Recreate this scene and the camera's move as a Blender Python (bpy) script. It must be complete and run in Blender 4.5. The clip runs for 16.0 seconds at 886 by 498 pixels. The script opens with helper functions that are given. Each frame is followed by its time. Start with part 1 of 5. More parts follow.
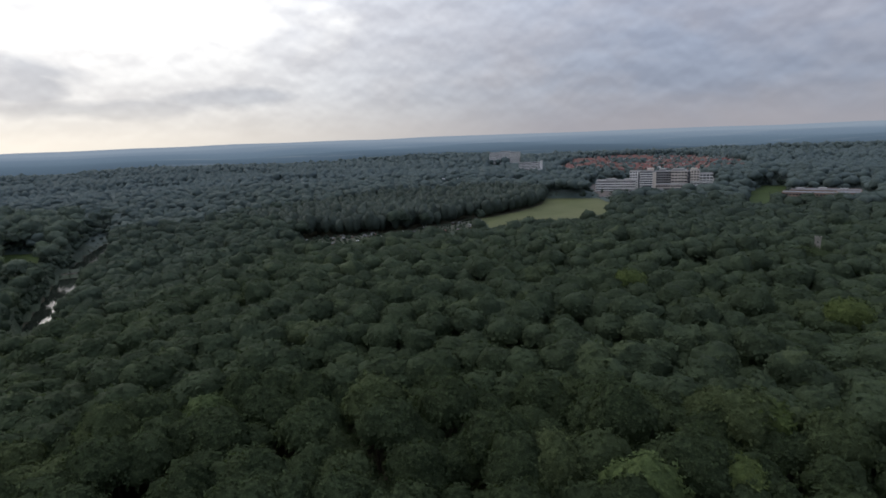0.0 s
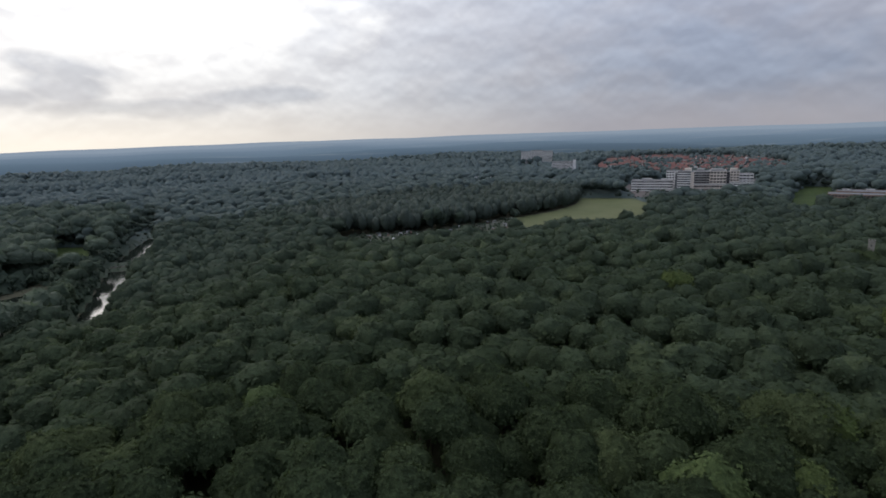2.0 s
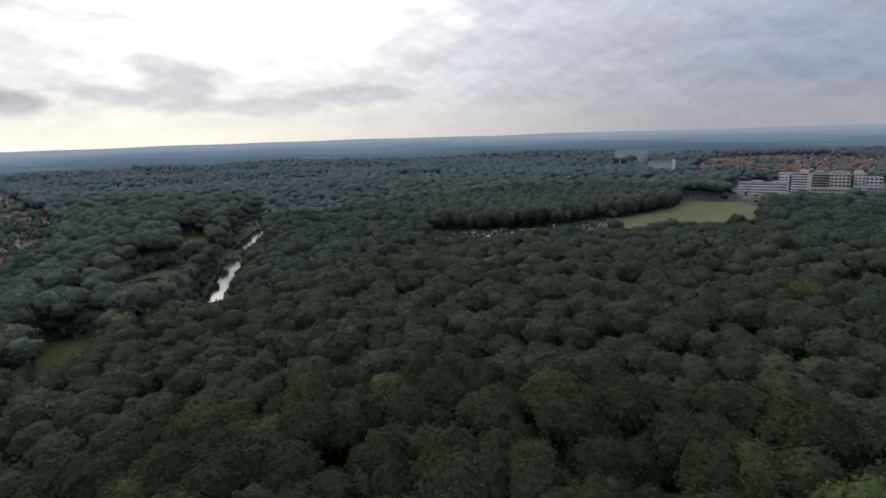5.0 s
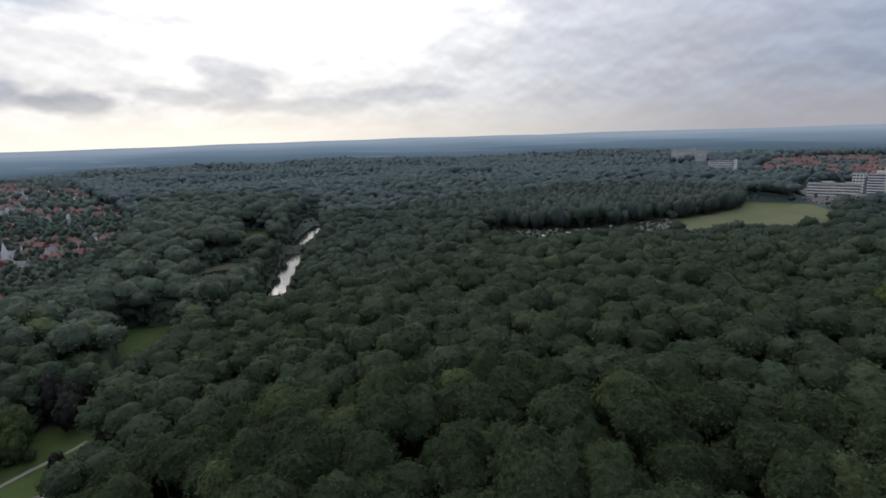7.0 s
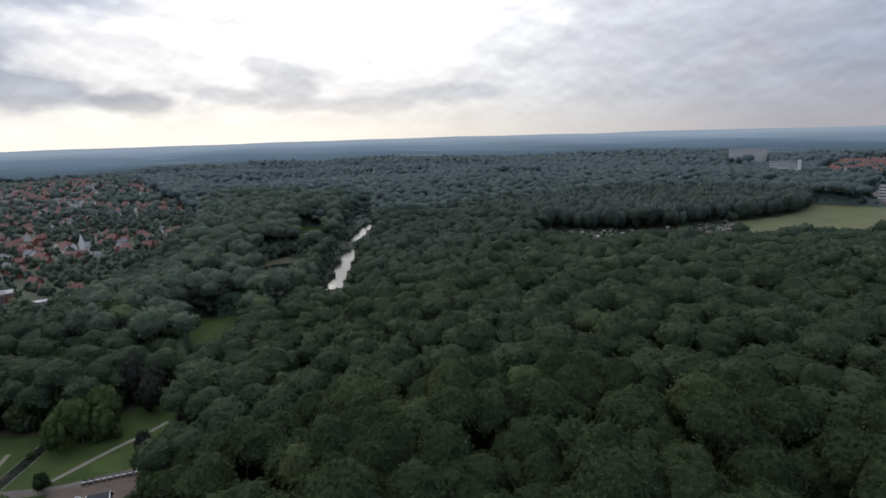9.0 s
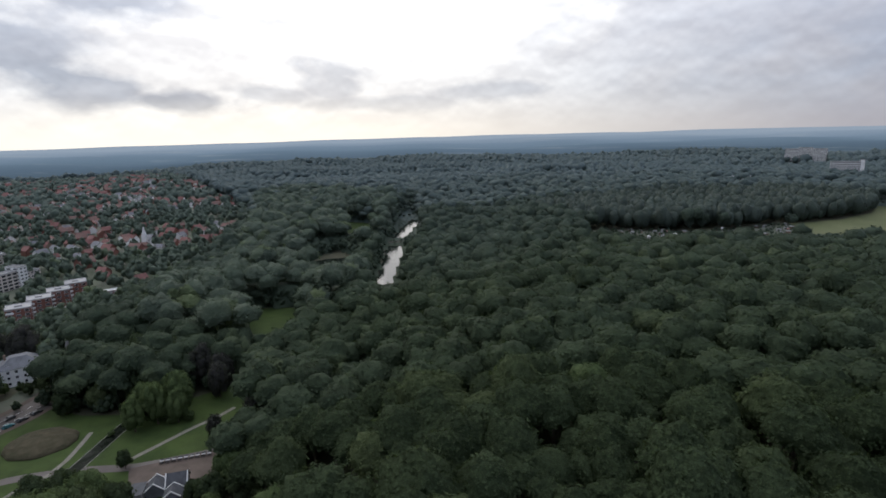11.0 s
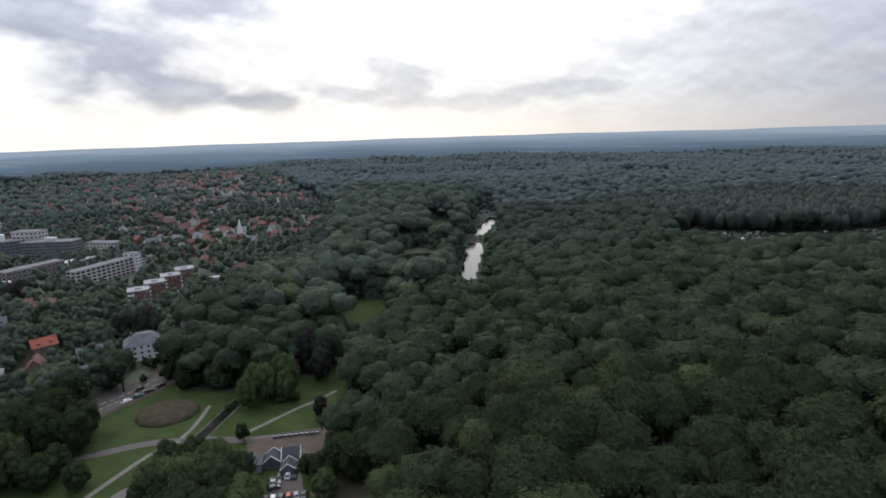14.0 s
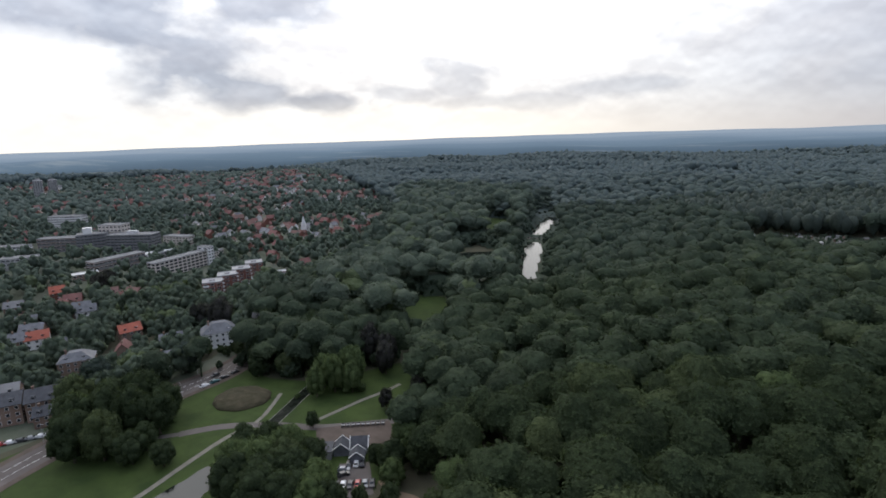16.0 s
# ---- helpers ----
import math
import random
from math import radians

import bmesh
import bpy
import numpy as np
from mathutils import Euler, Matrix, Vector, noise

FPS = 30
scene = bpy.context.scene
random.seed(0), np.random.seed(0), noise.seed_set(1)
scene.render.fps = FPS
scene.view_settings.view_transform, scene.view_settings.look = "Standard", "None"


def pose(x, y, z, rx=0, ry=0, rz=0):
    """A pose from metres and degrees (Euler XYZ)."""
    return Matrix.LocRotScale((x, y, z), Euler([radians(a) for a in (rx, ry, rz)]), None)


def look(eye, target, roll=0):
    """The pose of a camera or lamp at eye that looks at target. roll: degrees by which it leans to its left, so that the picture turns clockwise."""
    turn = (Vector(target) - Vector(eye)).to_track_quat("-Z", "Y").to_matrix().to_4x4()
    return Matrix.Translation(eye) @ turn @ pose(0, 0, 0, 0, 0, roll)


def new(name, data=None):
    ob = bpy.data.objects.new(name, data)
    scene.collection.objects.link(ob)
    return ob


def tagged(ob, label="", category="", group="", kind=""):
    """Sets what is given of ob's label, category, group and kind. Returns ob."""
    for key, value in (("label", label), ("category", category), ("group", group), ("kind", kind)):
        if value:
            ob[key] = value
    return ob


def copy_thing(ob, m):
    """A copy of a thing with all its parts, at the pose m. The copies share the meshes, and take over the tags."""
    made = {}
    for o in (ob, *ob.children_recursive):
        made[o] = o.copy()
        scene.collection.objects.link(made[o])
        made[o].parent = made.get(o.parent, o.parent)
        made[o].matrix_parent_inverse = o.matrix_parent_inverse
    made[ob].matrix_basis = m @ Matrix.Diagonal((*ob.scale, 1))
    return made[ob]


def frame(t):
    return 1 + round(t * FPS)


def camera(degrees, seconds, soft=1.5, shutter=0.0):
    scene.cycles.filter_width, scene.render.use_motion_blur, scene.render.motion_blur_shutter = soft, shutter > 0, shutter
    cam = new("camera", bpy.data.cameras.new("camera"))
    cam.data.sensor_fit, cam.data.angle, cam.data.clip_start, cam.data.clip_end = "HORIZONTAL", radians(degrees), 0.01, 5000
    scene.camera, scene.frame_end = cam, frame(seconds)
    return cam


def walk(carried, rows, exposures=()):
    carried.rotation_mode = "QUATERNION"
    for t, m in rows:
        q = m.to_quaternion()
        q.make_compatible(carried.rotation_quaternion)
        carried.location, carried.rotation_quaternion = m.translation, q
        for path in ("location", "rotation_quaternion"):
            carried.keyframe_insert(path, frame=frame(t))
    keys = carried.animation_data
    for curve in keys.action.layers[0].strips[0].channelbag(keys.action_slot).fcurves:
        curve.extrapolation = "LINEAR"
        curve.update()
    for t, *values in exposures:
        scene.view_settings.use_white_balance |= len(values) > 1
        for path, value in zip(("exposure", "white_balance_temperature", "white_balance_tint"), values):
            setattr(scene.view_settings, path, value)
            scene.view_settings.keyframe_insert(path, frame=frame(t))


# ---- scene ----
cam = camera(78.14, 16.0, soft=1.7)
ROWS = [  # seconds, eye x, y, z, heading (left), tilt, lean to the right
    (0.0, 0.00, 0.00, 111.81, 0.00, -12.06, 2.23),
    (0.5, -1.98, -0.53, 112.00, 0.32, -12.08, 2.21),
    (1.0, -3.98, -1.08, 112.18, 0.95, -12.09, 2.19),
    (1.5, -5.98, -1.64, 112.34, 1.75, -12.10, 2.15),
    (2.0, -8.09, -2.17, 112.48, 2.91, -12.10, 2.10),
    (2.5, -10.15, -2.77, 112.60, 4.20, -12.11, 2.04),
    (3.0, -12.29, -3.31, 112.72, 5.88, -12.09, 1.97),
    (3.5, -14.41, -3.93, 112.83, 7.38, -12.07, 1.91),
    (4.0, -16.69, -4.64, 112.97, 8.82, -12.04, 1.90),
    (4.5, -18.91, -5.46, 113.13, 10.17, -12.02, 1.90),
    (5.0, -21.06, -6.41, 113.27, 11.55, -12.04, 1.88),
    (7.5, -30.89, -11.01, 113.53, 17.61, -11.99, 1.90),
    (8.0, -32.82, -12.43, 113.56, 18.77, -11.98, 1.87),
    (8.5, -34.73, -13.85, 113.61, 19.87, -11.97, 1.82),
    (9.0, -36.72, -15.31, 113.65, 21.04, -11.99, 1.78),
    (11.5, -45.74, -22.63, 113.67, 26.39, -12.03, 1.72),
    (12.0, -47.44, -24.12, 113.59, 27.76, -12.01, 1.75),
    (12.5, -49.06, -25.72, 113.45, 28.81, -12.02, 1.75),
    (13.0, -50.74, -27.40, 113.31, 29.74, -12.01, 1.80),
    (13.5, -52.38, -29.09, 113.19, 30.82, -11.99, 1.79),
    (14.0, -53.98, -30.84, 113.10, 32.31, -11.98, 1.80),
    (14.5, -55.26, -32.47, 113.03, 33.57, -11.97, 1.85),
    (15.0, -56.33, -33.85, 112.98, 35.03, -11.93, 1.92),
    (15.5, -56.99, -34.85, 112.96, 36.53, -11.87, 1.95),
    (16.0, -57.26, -35.61, 112.92, 37.99, -11.87, 1.94),
]


def aim(x, y, z, heading, tilt, lean):
    h, p = radians(heading), radians(tilt)
    way = Vector((-math.sin(h) * math.cos(p), math.cos(h) * math.cos(p), math.sin(p)))
    return look((x, y, z), Vector((x, y, z)) + way, -lean)


walk(cam, [(r[0], aim(*r[1:])) for r in ROWS], exposures=[(0.0, -0.08), (5.0, 0.0), (9.0, 0.07), (12.0, 0.14), (16.0, 0.2)])

# ---- world and sun ----
SUN_AZ, SUN_EL = 40.0, 26.0  # degrees left of the first view, and up
sun_way = Vector((-math.sin(radians(SUN_AZ)) * math.cos(radians(SUN_EL)), math.cos(radians(SUN_AZ)) * math.cos(radians(SUN_EL)), math.sin(radians(SUN_EL))))


class Nodes:
    """Short words for building a node tree."""

    def __init__(self, tree):
        self.t = tree
        tree.nodes.clear()

    def add(self, kind, values=None, **props):
        n = self.t.nodes.new(kind)
        if "operation" in props:
            n.operation = props["operation"]
        if "use_clamp" in props:
            n.use_clamp = props["use_clamp"]
        if "clamp" in props:
            n.clamp = props["clamp"]
        if "data_type" in props:
            n.data_type, n.blend_type = props["data_type"], props["blend_type"]
        for k, v in (values or {}).items():
            if isinstance(v, bpy.types.NodeSocket):
                self.t.links.new(v, n.inputs[k])
            else:
                n.inputs[k].default_value = v
        return n

    def math(self, op, a, b=0.0, clamp=False):
        return self.add("ShaderNodeMath", {0: a, 1: b}, operation=op, use_clamp=clamp).outputs[0]

    def mix(self, f, a, b, kind="MIX"):
        n = self.add("ShaderNodeMix", {0: f, 6: a, 7: b}, data_type="RGBA", blend_type=kind)
        return n.outputs[2]

    def ramp(self, f, stops, ease="LINEAR"):
        n = self.add("ShaderNodeValToRGB", {0: f})
        n.color_ramp.interpolation = ease
        e = n.color_ramp.elements
        while len(e) < len(stops):
            e.new(0.5)
        for i, (p, c) in enumerate(stops):
            e[i].position = p
            e[i].color = (*c, 1) if len(c) == 3 else c
        return n.outputs[0]

    def noise(self, vec, scale, detail=4.0, rough=0.5, warp=0.0):
        return self.add("ShaderNodeTexNoise", {"Vector": vec, "Scale": scale, "Detail": detail, "Roughness": rough, "Distortion": warp}).outputs[0]

    def span(self, v, a, b, c=0.0, d=1.0):
        return self.add("ShaderNodeMapRange", {0: v, 1: a, 2: b, 3: c, 4: d}, clamp=True).outputs[0]


def grey(v):
    return (v, v, v)


world = bpy.data.worlds.new("world")
scene.world = world
world.use_nodes = True
w = Nodes(world.node_tree)
way = w.add("ShaderNodeTexCoord").outputs["Generated"]
xyz = w.add("ShaderNodeSeparateXYZ", {0: way})
up = w.math("MAXIMUM", xyz.outputs[2], 0.0)
# compass angle (degrees left of north) and height above the horizon
az = w.math("MULTIPLY", w.math("ARCTAN2", w.math("MULTIPLY", xyz.outputs[0], -1.0), xyz.outputs[1]), 57.29578)
el = w.math("MULTIPLY", w.math("ARCSINE", xyz.outputs[2]), 57.29578)
toward = w.add("ShaderNodeVectorMath", {0: way, 1: sun_way}, operation="DOT_PRODUCT").outputs["Value"]


def cloud_noise(wide, high, seed, detail, rough, warp, drop=0.0):
    """Cloud billows, wide and high degrees large."""
    p = w.add("ShaderNodeCombineXYZ", {0: w.math("DIVIDE", az, wide), 1: w.math("DIVIDE", w.math("ADD", el, drop), high), 2: seed}).outputs[0]
    return w.noise(p, 1.0, detail, rough, warp)


def bump_at(a, e, wide, high, tilt, ragged, inner=0.6, outer=1.2):
    """A cloud mass round (a, e) with torn edges."""
    c, d = math.cos(radians(tilt)), math.sin(radians(tilt))
    x, y = w.math("SUBTRACT", az, a), w.math("SUBTRACT", el, e)
    p = w.math("DIVIDE", w.math("ADD", w.math("MULTIPLY", x, c), w.math("MULTIPLY", y, d)), wide)
    q = w.math("DIVIDE", w.math("SUBTRACT", w.math("MULTIPLY", y, c), w.math("MULTIPLY", x, d)), high)
    r = w.math("SQRT", w.math("ADD", w.math("MULTIPLY", p, p), w.math("MULTIPLY", q, q)))
    return w.span(w.math("ADD", r, ragged), outer, inner)


large = cloud_noise(15.0, 6.0, 4.3, 3.0, 0.5, 0.0)
puffs = cloud_noise(5.5, 3.4, 1.7, 6.0, 0.5, 0.0)
soft = cloud_noise(4.0, 2.6, 8.2, 3.0, 0.45, 0.0)
shifted = cloud_noise(4.0, 2.6, 8.2, 3.0, 0.45, 0.0, 0.5)
torn = w.math("MULTIPLY", w.math("SUBTRACT", puffs, 0.5), -2.4)
# white towards the sun, a blue-grey veil far from it
glow = w.math("MULTIPLY", w.math("POWER", w.span(az, -26.0, 20.0), 1.6), w.span(toward, 0.0, 0.6))
sky = w.mix(glow, (0.31, 0.355, 0.465, 1), (0.86, 0.86, 0.88, 1))
# the grey layer of low cloud, thin towards the top
cover = w.span(w.math("ADD", w.math("MULTIPLY", large, 0.55), w.math("MULTIPLY", puffs, 0.45)), 0.43, 0.60)
layer = w.math("MULTIPLY", cover, w.span(el, 13.0, 5.0, 0.5, 0.9))
sky = w.mix(layer, sky, w.mix(glow, (0.37, 0.38, 0.45, 1), (0.70, 0.70, 0.73, 1)))
# the dark bank from high in the west down towards the sun
bank = bump_at(69.0, 11.8, 11.5, 4.4, 14.0, torn)
for spot in ((62.0, 7.6, 6.5, 3.4, 25.0), (56.5, 4.8, 5.6, 2.1, 12.0), (50.0, 3.4, 6.0, 1.2, 4.0), (66.0, 8.6, 8.0, 3.8, 26.0), (59.0, 5.6, 6.0, 2.4, 20.0), (54.0, 12.2, 6.0, 2.2, 0.0)):
    bank = w.math("MAXIMUM", bank, bump_at(*spot, torn))
for spot in ((40.0, 11.4, 8.0, 1.4, 0.0), (42.0, 4.2, 4.0, 0.9, 6.0), (36.0, 6.4, 5.0, 1.0, 10.0), (19.0, 4.0, 6.0, 1.1, 0.0), (35.5, 5.2, 3.0, 1.6, 0.0), (31.0, 3.0, 7.0, 0.8, 0.0)):
    bank = w.math("MAXIMUM", bank, w.math("MULTIPLY", bump_at(*spot, torn), 0.6))
sky = w.mix(w.math("MULTIPLY", bank, 0.92), sky, w.mix(w.span(puffs, 0.35, 0.65), (0.31, 0.35, 0.44, 1), (0.44, 0.47, 0.55, 1)))
# the sun behind the cloud whitens two gaps
shine = w.math("MAXIMUM", bump_at(27.0, 11.0, 14.0, 3.6, 0.0, w.math("MULTIPLY", torn, 1.1), 0.0, 1.4), bump_at(80.0, 4.0, 14.0, 3.8, -12.0, w.math("MULTIPLY", torn, 0.5), 0.4))
sky = w.mix(w.math("MULTIPLY", shine, 0.9), sky, (1.15, 1.14, 1.12, 1))
# billows are lighter on their upper edges
lit = w.span(w.math("SUBTRACT", soft, shifted), -0.10, 0.14, -0.10, 0.14)
sky = w.mix(1.0, sky, w.add("ShaderNodeCombineColor", {0: w.math("ADD", lit, 1.0), 1: w.math("ADD", lit, 1.0), 2: w.math("ADD", w.math("MULTIPLY", lit, 0.9), 1.0)}).outputs[0], "MULTIPLY")
# the paler, warmer strip above the horizon
low = w.math("POWER", w.span(up, 0.07, 0.0), 1.3)
sky = w.mix(w.math("MULTIPLY", low, 0.8), sky, w.mix(w.span(az, -12.0, 38.0), (0.47, 0.46, 0.51, 1), (1.22, 1.17, 1.06, 1)))
clear = w.add("ShaderNodeTexSky")
clear.sky_type, clear.sun_disc = "NISHITA", False
clear.sun_elevation, clear.sun_rotation = radians(SUN_EL), radians(-SUN_AZ)
# an overcast sky is brightest overhead
sky = w.mix(1.0, sky, w.ramp(up, [(0.0, grey(0.315)), (1.0, grey(1.0))]), "MULTIPLY")
both = w.mix(0.002, sky, clear.outputs[0])
back = w.add("ShaderNodeBackground", {"Color": both, "Strength": 2.62})
w.add("ShaderNodeOutputWorld", {"Surface": back.outputs[0]})

sun = new("sun", bpy.data.lights.new("sun", "SUN"))
sun.data.energy, sun.data.angle, sun.data.color = 0.3, radians(25), (1.0, 0.95, 0.88)
sun.matrix_world = look(sun_way * 900, (0, 0, 0))

# ---- materials ----
def material(name, build):
    m = bpy.data.materials.new(name)
    m.use_nodes = True
    n = Nodes(m.node_tree)
    shader = build(n)
    n.add("ShaderNodeOutputMaterial", {"Surface": shader})
    return m


def surface(n, colour, rough=0.8, metal=0.0, bump=None, depth=0.1, gloss=0.3):
    v = {"Base Color": colour, "Roughness": rough, "Metallic": metal, "Specular IOR Level": gloss}
    if bump is not None:
        v["Normal"] = n.add("ShaderNodeBump", {"Height": bump, "Distance": depth, "Strength": 0.8}).outputs[0]
    return n.add("ShaderNodeBsdfPrincipled", v).outputs[0]


def place_of(n):
    return n.add("ShaderNodeNewGeometry").outputs["Position"]


def leaves(dark, light, odd=None, single=True, gloss=0.04, haze_tint=None, clumps=0.3, coarse=0.5, relief_depth=0.55):
    """Foliage: every tree a little different, every clump a little more. Far leaves turn paler and bluer: distance haze
    painted into the colour. coarse: how strongly dark gaps and light tips are painted between the leaves.
    """
    def build(n):
        geo = n.add("ShaderNodeNewGeometry")
        pos, clump = geo.outputs["Position"], geo.outputs["Random Per Island"]
        tree = n.add("ShaderNodeObjectInfo").outputs["Random"] if single else \
            n.add("ShaderNodeTexVoronoi", {"Vector": pos, "Scale": 0.085}).outputs["Color"]
        if not single:
            tree = n.add("ShaderNodeSeparateColor", {0: tree}).outputs[0]
        f = n.math("ADD", n.math("MULTIPLY", clump, clumps), n.math("MULTIPLY", tree, 0.55))
        f = n.math("ADD", f, n.math("MULTIPLY", n.math("SUBTRACT", n.noise(pos, 0.02, 2.0), 0.5), 0.9))
        c = n.mix(n.span(f, 0.0, 0.9), dark, light)
        if odd:
            c = n.mix(n.span(tree, 0.86, 0.97), c, odd)
        if haze_tint:
            # north is plain distance from the origin; leaves pale bluer with it as haze
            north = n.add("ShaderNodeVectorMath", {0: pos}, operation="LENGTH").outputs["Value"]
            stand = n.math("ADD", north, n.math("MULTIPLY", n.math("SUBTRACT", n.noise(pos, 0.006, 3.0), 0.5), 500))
            c = n.mix(n.span(stand, 180, 1100), c, n.mix(n.span(f, 0.1, 0.95), n.mix(0.35, haze_tint, dark), haze_tint))
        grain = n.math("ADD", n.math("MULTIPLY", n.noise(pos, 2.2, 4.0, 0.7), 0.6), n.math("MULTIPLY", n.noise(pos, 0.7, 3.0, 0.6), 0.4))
        # shade in the leaf gaps and light on the tips, painted by noise
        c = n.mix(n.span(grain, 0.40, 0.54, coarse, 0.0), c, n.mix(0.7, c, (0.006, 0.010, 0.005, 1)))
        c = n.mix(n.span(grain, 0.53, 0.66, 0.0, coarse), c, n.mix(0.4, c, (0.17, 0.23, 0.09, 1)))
        tuft = n.add("ShaderNodeTexVoronoi", {"Vector": pos, "Scale": 0.62}).outputs["Distance"]
        relief = n.math("SUBTRACT", grain, n.math("MULTIPLY", tuft, 0.9))
        face = surface(n, c, 0.65, bump=relief, depth=relief_depth, gloss=gloss)
        thin = n.add("ShaderNodeBsdfTranslucent", {"Color": n.mix(0.3, c, (0.09, 0.13, 0.02, 1))}).outputs[0]
        return n.add("ShaderNodeMixShader", {0: 0.38, 1: face, 2: thin}).outputs[0]
    return build


def rgb(r, g, b):
    return (r, g, b, 1)


def mottled(a, b, scale, fine, rough=0.85, depth=0.03, gloss=0.2):
    def build(n):
        pos = place_of(n)
        big, small = n.noise(pos, scale, 4.0, 0.6), n.noise(pos, fine, 4.0, 0.65)
        c = n.mix(n.span(big, 0.32, 0.68), a, b)
        c = n.mix(n.span(small, 0.3, 0.75, 0.0, 0.35), c, n.mix(0.5, c, (0.02, 0.02, 0.015, 1)))
        return surface(n, c, rough, bump=small, depth=depth, gloss=gloss)
    return build


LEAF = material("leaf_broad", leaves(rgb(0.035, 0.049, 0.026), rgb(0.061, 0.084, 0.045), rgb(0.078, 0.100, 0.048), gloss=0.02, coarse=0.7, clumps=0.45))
# these three pale towards blue with distance, haze painted into the leaf colour
LEAF_STUFF = material("leaf_wood", leaves(rgb(0.036, 0.051, 0.028), rgb(0.063, 0.088, 0.048), rgb(0.078, 0.102, 0.050), single=False, haze_tint=rgb(0.088, 0.117, 0.120), coarse=0.5, gloss=0.05, clumps=0.4))
LEAF_FAR = material("leaf_far", leaves(rgb(0.050, 0.070, 0.056), rgb(0.086, 0.114, 0.080), single=False, haze_tint=rgb(0.114, 0.153, 0.162), clumps=0.2, coarse=0.08, gloss=0.12))
LEAF_TOWN = material("leaf_street_trees", leaves(rgb(0.058, 0.079, 0.055), rgb(0.114, 0.148, 0.092), rgb(0.125, 0.160, 0.062), single=False, haze_tint=rgb(0.108, 0.146, 0.130), coarse=0.25, gloss=0.15))
LEAF_DEEP = material("leaf_dark_stand", leaves(rgb(0.050, 0.068, 0.057), rgb(0.080, 0.106, 0.090), single=False, clumps=0.25, coarse=0.2, gloss=0.2))
LEAF_BRIGHT = material("leaf_bright", leaves(rgb(0.072, 0.10, 0.034), rgb(0.125, 0.16, 0.06)))
LEAF_COPPER = material("leaf_copper", leaves(rgb(0.034, 0.034, 0.034), rgb(0.058, 0.055, 0.054)))
LEAF_BLUE = material("leaf_cedar", leaves(rgb(0.045, 0.062, 0.055), rgb(0.075, 0.098, 0.085)))
LEAF_FRESH = material("leaf_fresh", leaves(rgb(0.070, 0.100, 0.044), rgb(0.113, 0.153, 0.061)))
BARK = material("bark", mottled(rgb(0.06, 0.048, 0.036), rgb(0.11, 0.09, 0.07), 0.8, 6.0, 0.9, 0.05))
SOIL = material("forest_floor", mottled(rgb(0.046, 0.048, 0.030), rgb(0.072, 0.068, 0.044), 0.05, 1.2, 0.95, 0.1))
GRASS = material("mown_grass", mottled(rgb(0.022, 0.040, 0.008), rgb(0.043, 0.067, 0.015), 0.09, 1.2, 0.9, 0.06))
FIELD = material("hay_field", mottled(rgb(0.080, 0.094, 0.040), rgb(0.108, 0.116, 0.055), 0.02, 0.6, 0.9, 0.05))
ROUGH = material("rough_grass", mottled(rgb(0.036, 0.036, 0.019), rgb(0.066, 0.054, 0.034), 0.3, 1.6, 0.95, 0.12))
GARDENS = material("gardens_and_streets", mottled(rgb(0.05, 0.068, 0.036), rgb(0.11, 0.115, 0.095), 0.035, 0.5, 0.9, 0.1))
GRAVEL = material("gravel_path", mottled(rgb(0.14, 0.13, 0.11), rgb(0.20, 0.185, 0.16), 0.3, 8.0, 0.9, 0.02))
CLAY = material("bare_earth", mottled(rgb(0.13, 0.095, 0.065), rgb(0.20, 0.15, 0.105), 0.15, 3.0, 0.95, 0.05))
ASPHALT = material("asphalt", mottled(rgb(0.088, 0.076, 0.071), rgb(0.128, 0.112, 0.105), 0.08, 4.0, 0.8, 0.01))
PAVING = material("brick_paving", mottled(rgb(0.075, 0.058, 0.048), rgb(0.11, 0.086, 0.072), 0.2, 5.0, 0.85, 0.01))
PAINT = material("road_paint", mottled(rgb(0.6, 0.6, 0.58), rgb(0.72, 0.72, 0.7), 0.5, 7.0, 0.7, 0.005))
BRICK = material("red_brick", mottled(rgb(0.15, 0.066, 0.052), rgb(0.21, 0.095, 0.074), 0.1, 5.0, 0.9, 0.01))
BRICK_DULL = material("brown_brick", mottled(rgb(0.16, 0.11, 0.085), rgb(0.23, 0.165, 0.13), 0.1, 5.0, 0.9, 0.01))
PLASTER = material("white_plaster", mottled(rgb(0.62, 0.62, 0.60), rgb(0.76, 0.75, 0.74), 0.15, 3.0, 0.85, 0.01))
CREAM = material("cream_panel", mottled(rgb(0.50, 0.45, 0.40), rgb(0.6, 0.54, 0.48), 0.1, 2.0, 0.8, 0.01))
CONCRETE = material("grey_concrete", mottled(rgb(0.28, 0.28, 0.28), rgb(0.38, 0.375, 0.37), 0.1, 2.0, 0.85, 0.01))
SLATE = material("dark_slate", mottled(rgb(0.085, 0.09, 0.10), rgb(0.15, 0.155, 0.17), 0.4, 6.0, 0.65, 0.02, 0.4))
SLATE_DARK = material("blackish_slate", mottled(rgb(0.04, 0.043, 0.05), rgb(0.07, 0.074, 0.085), 0.5, 6.0, 0.7, 0.02, 0.25))
TILE = material("orange_roof_tile", mottled(rgb(0.150, 0.074, 0.067), rgb(0.205, 0.098, 0.089), 0.25, 6.0, 0.8, 0.03))
TILE_FRESH = material("fresh_orange_tile", mottled(rgb(0.26, 0.080, 0.055), rgb(0.35, 0.11, 0.075), 0.25, 6.0, 0.8, 0.03))
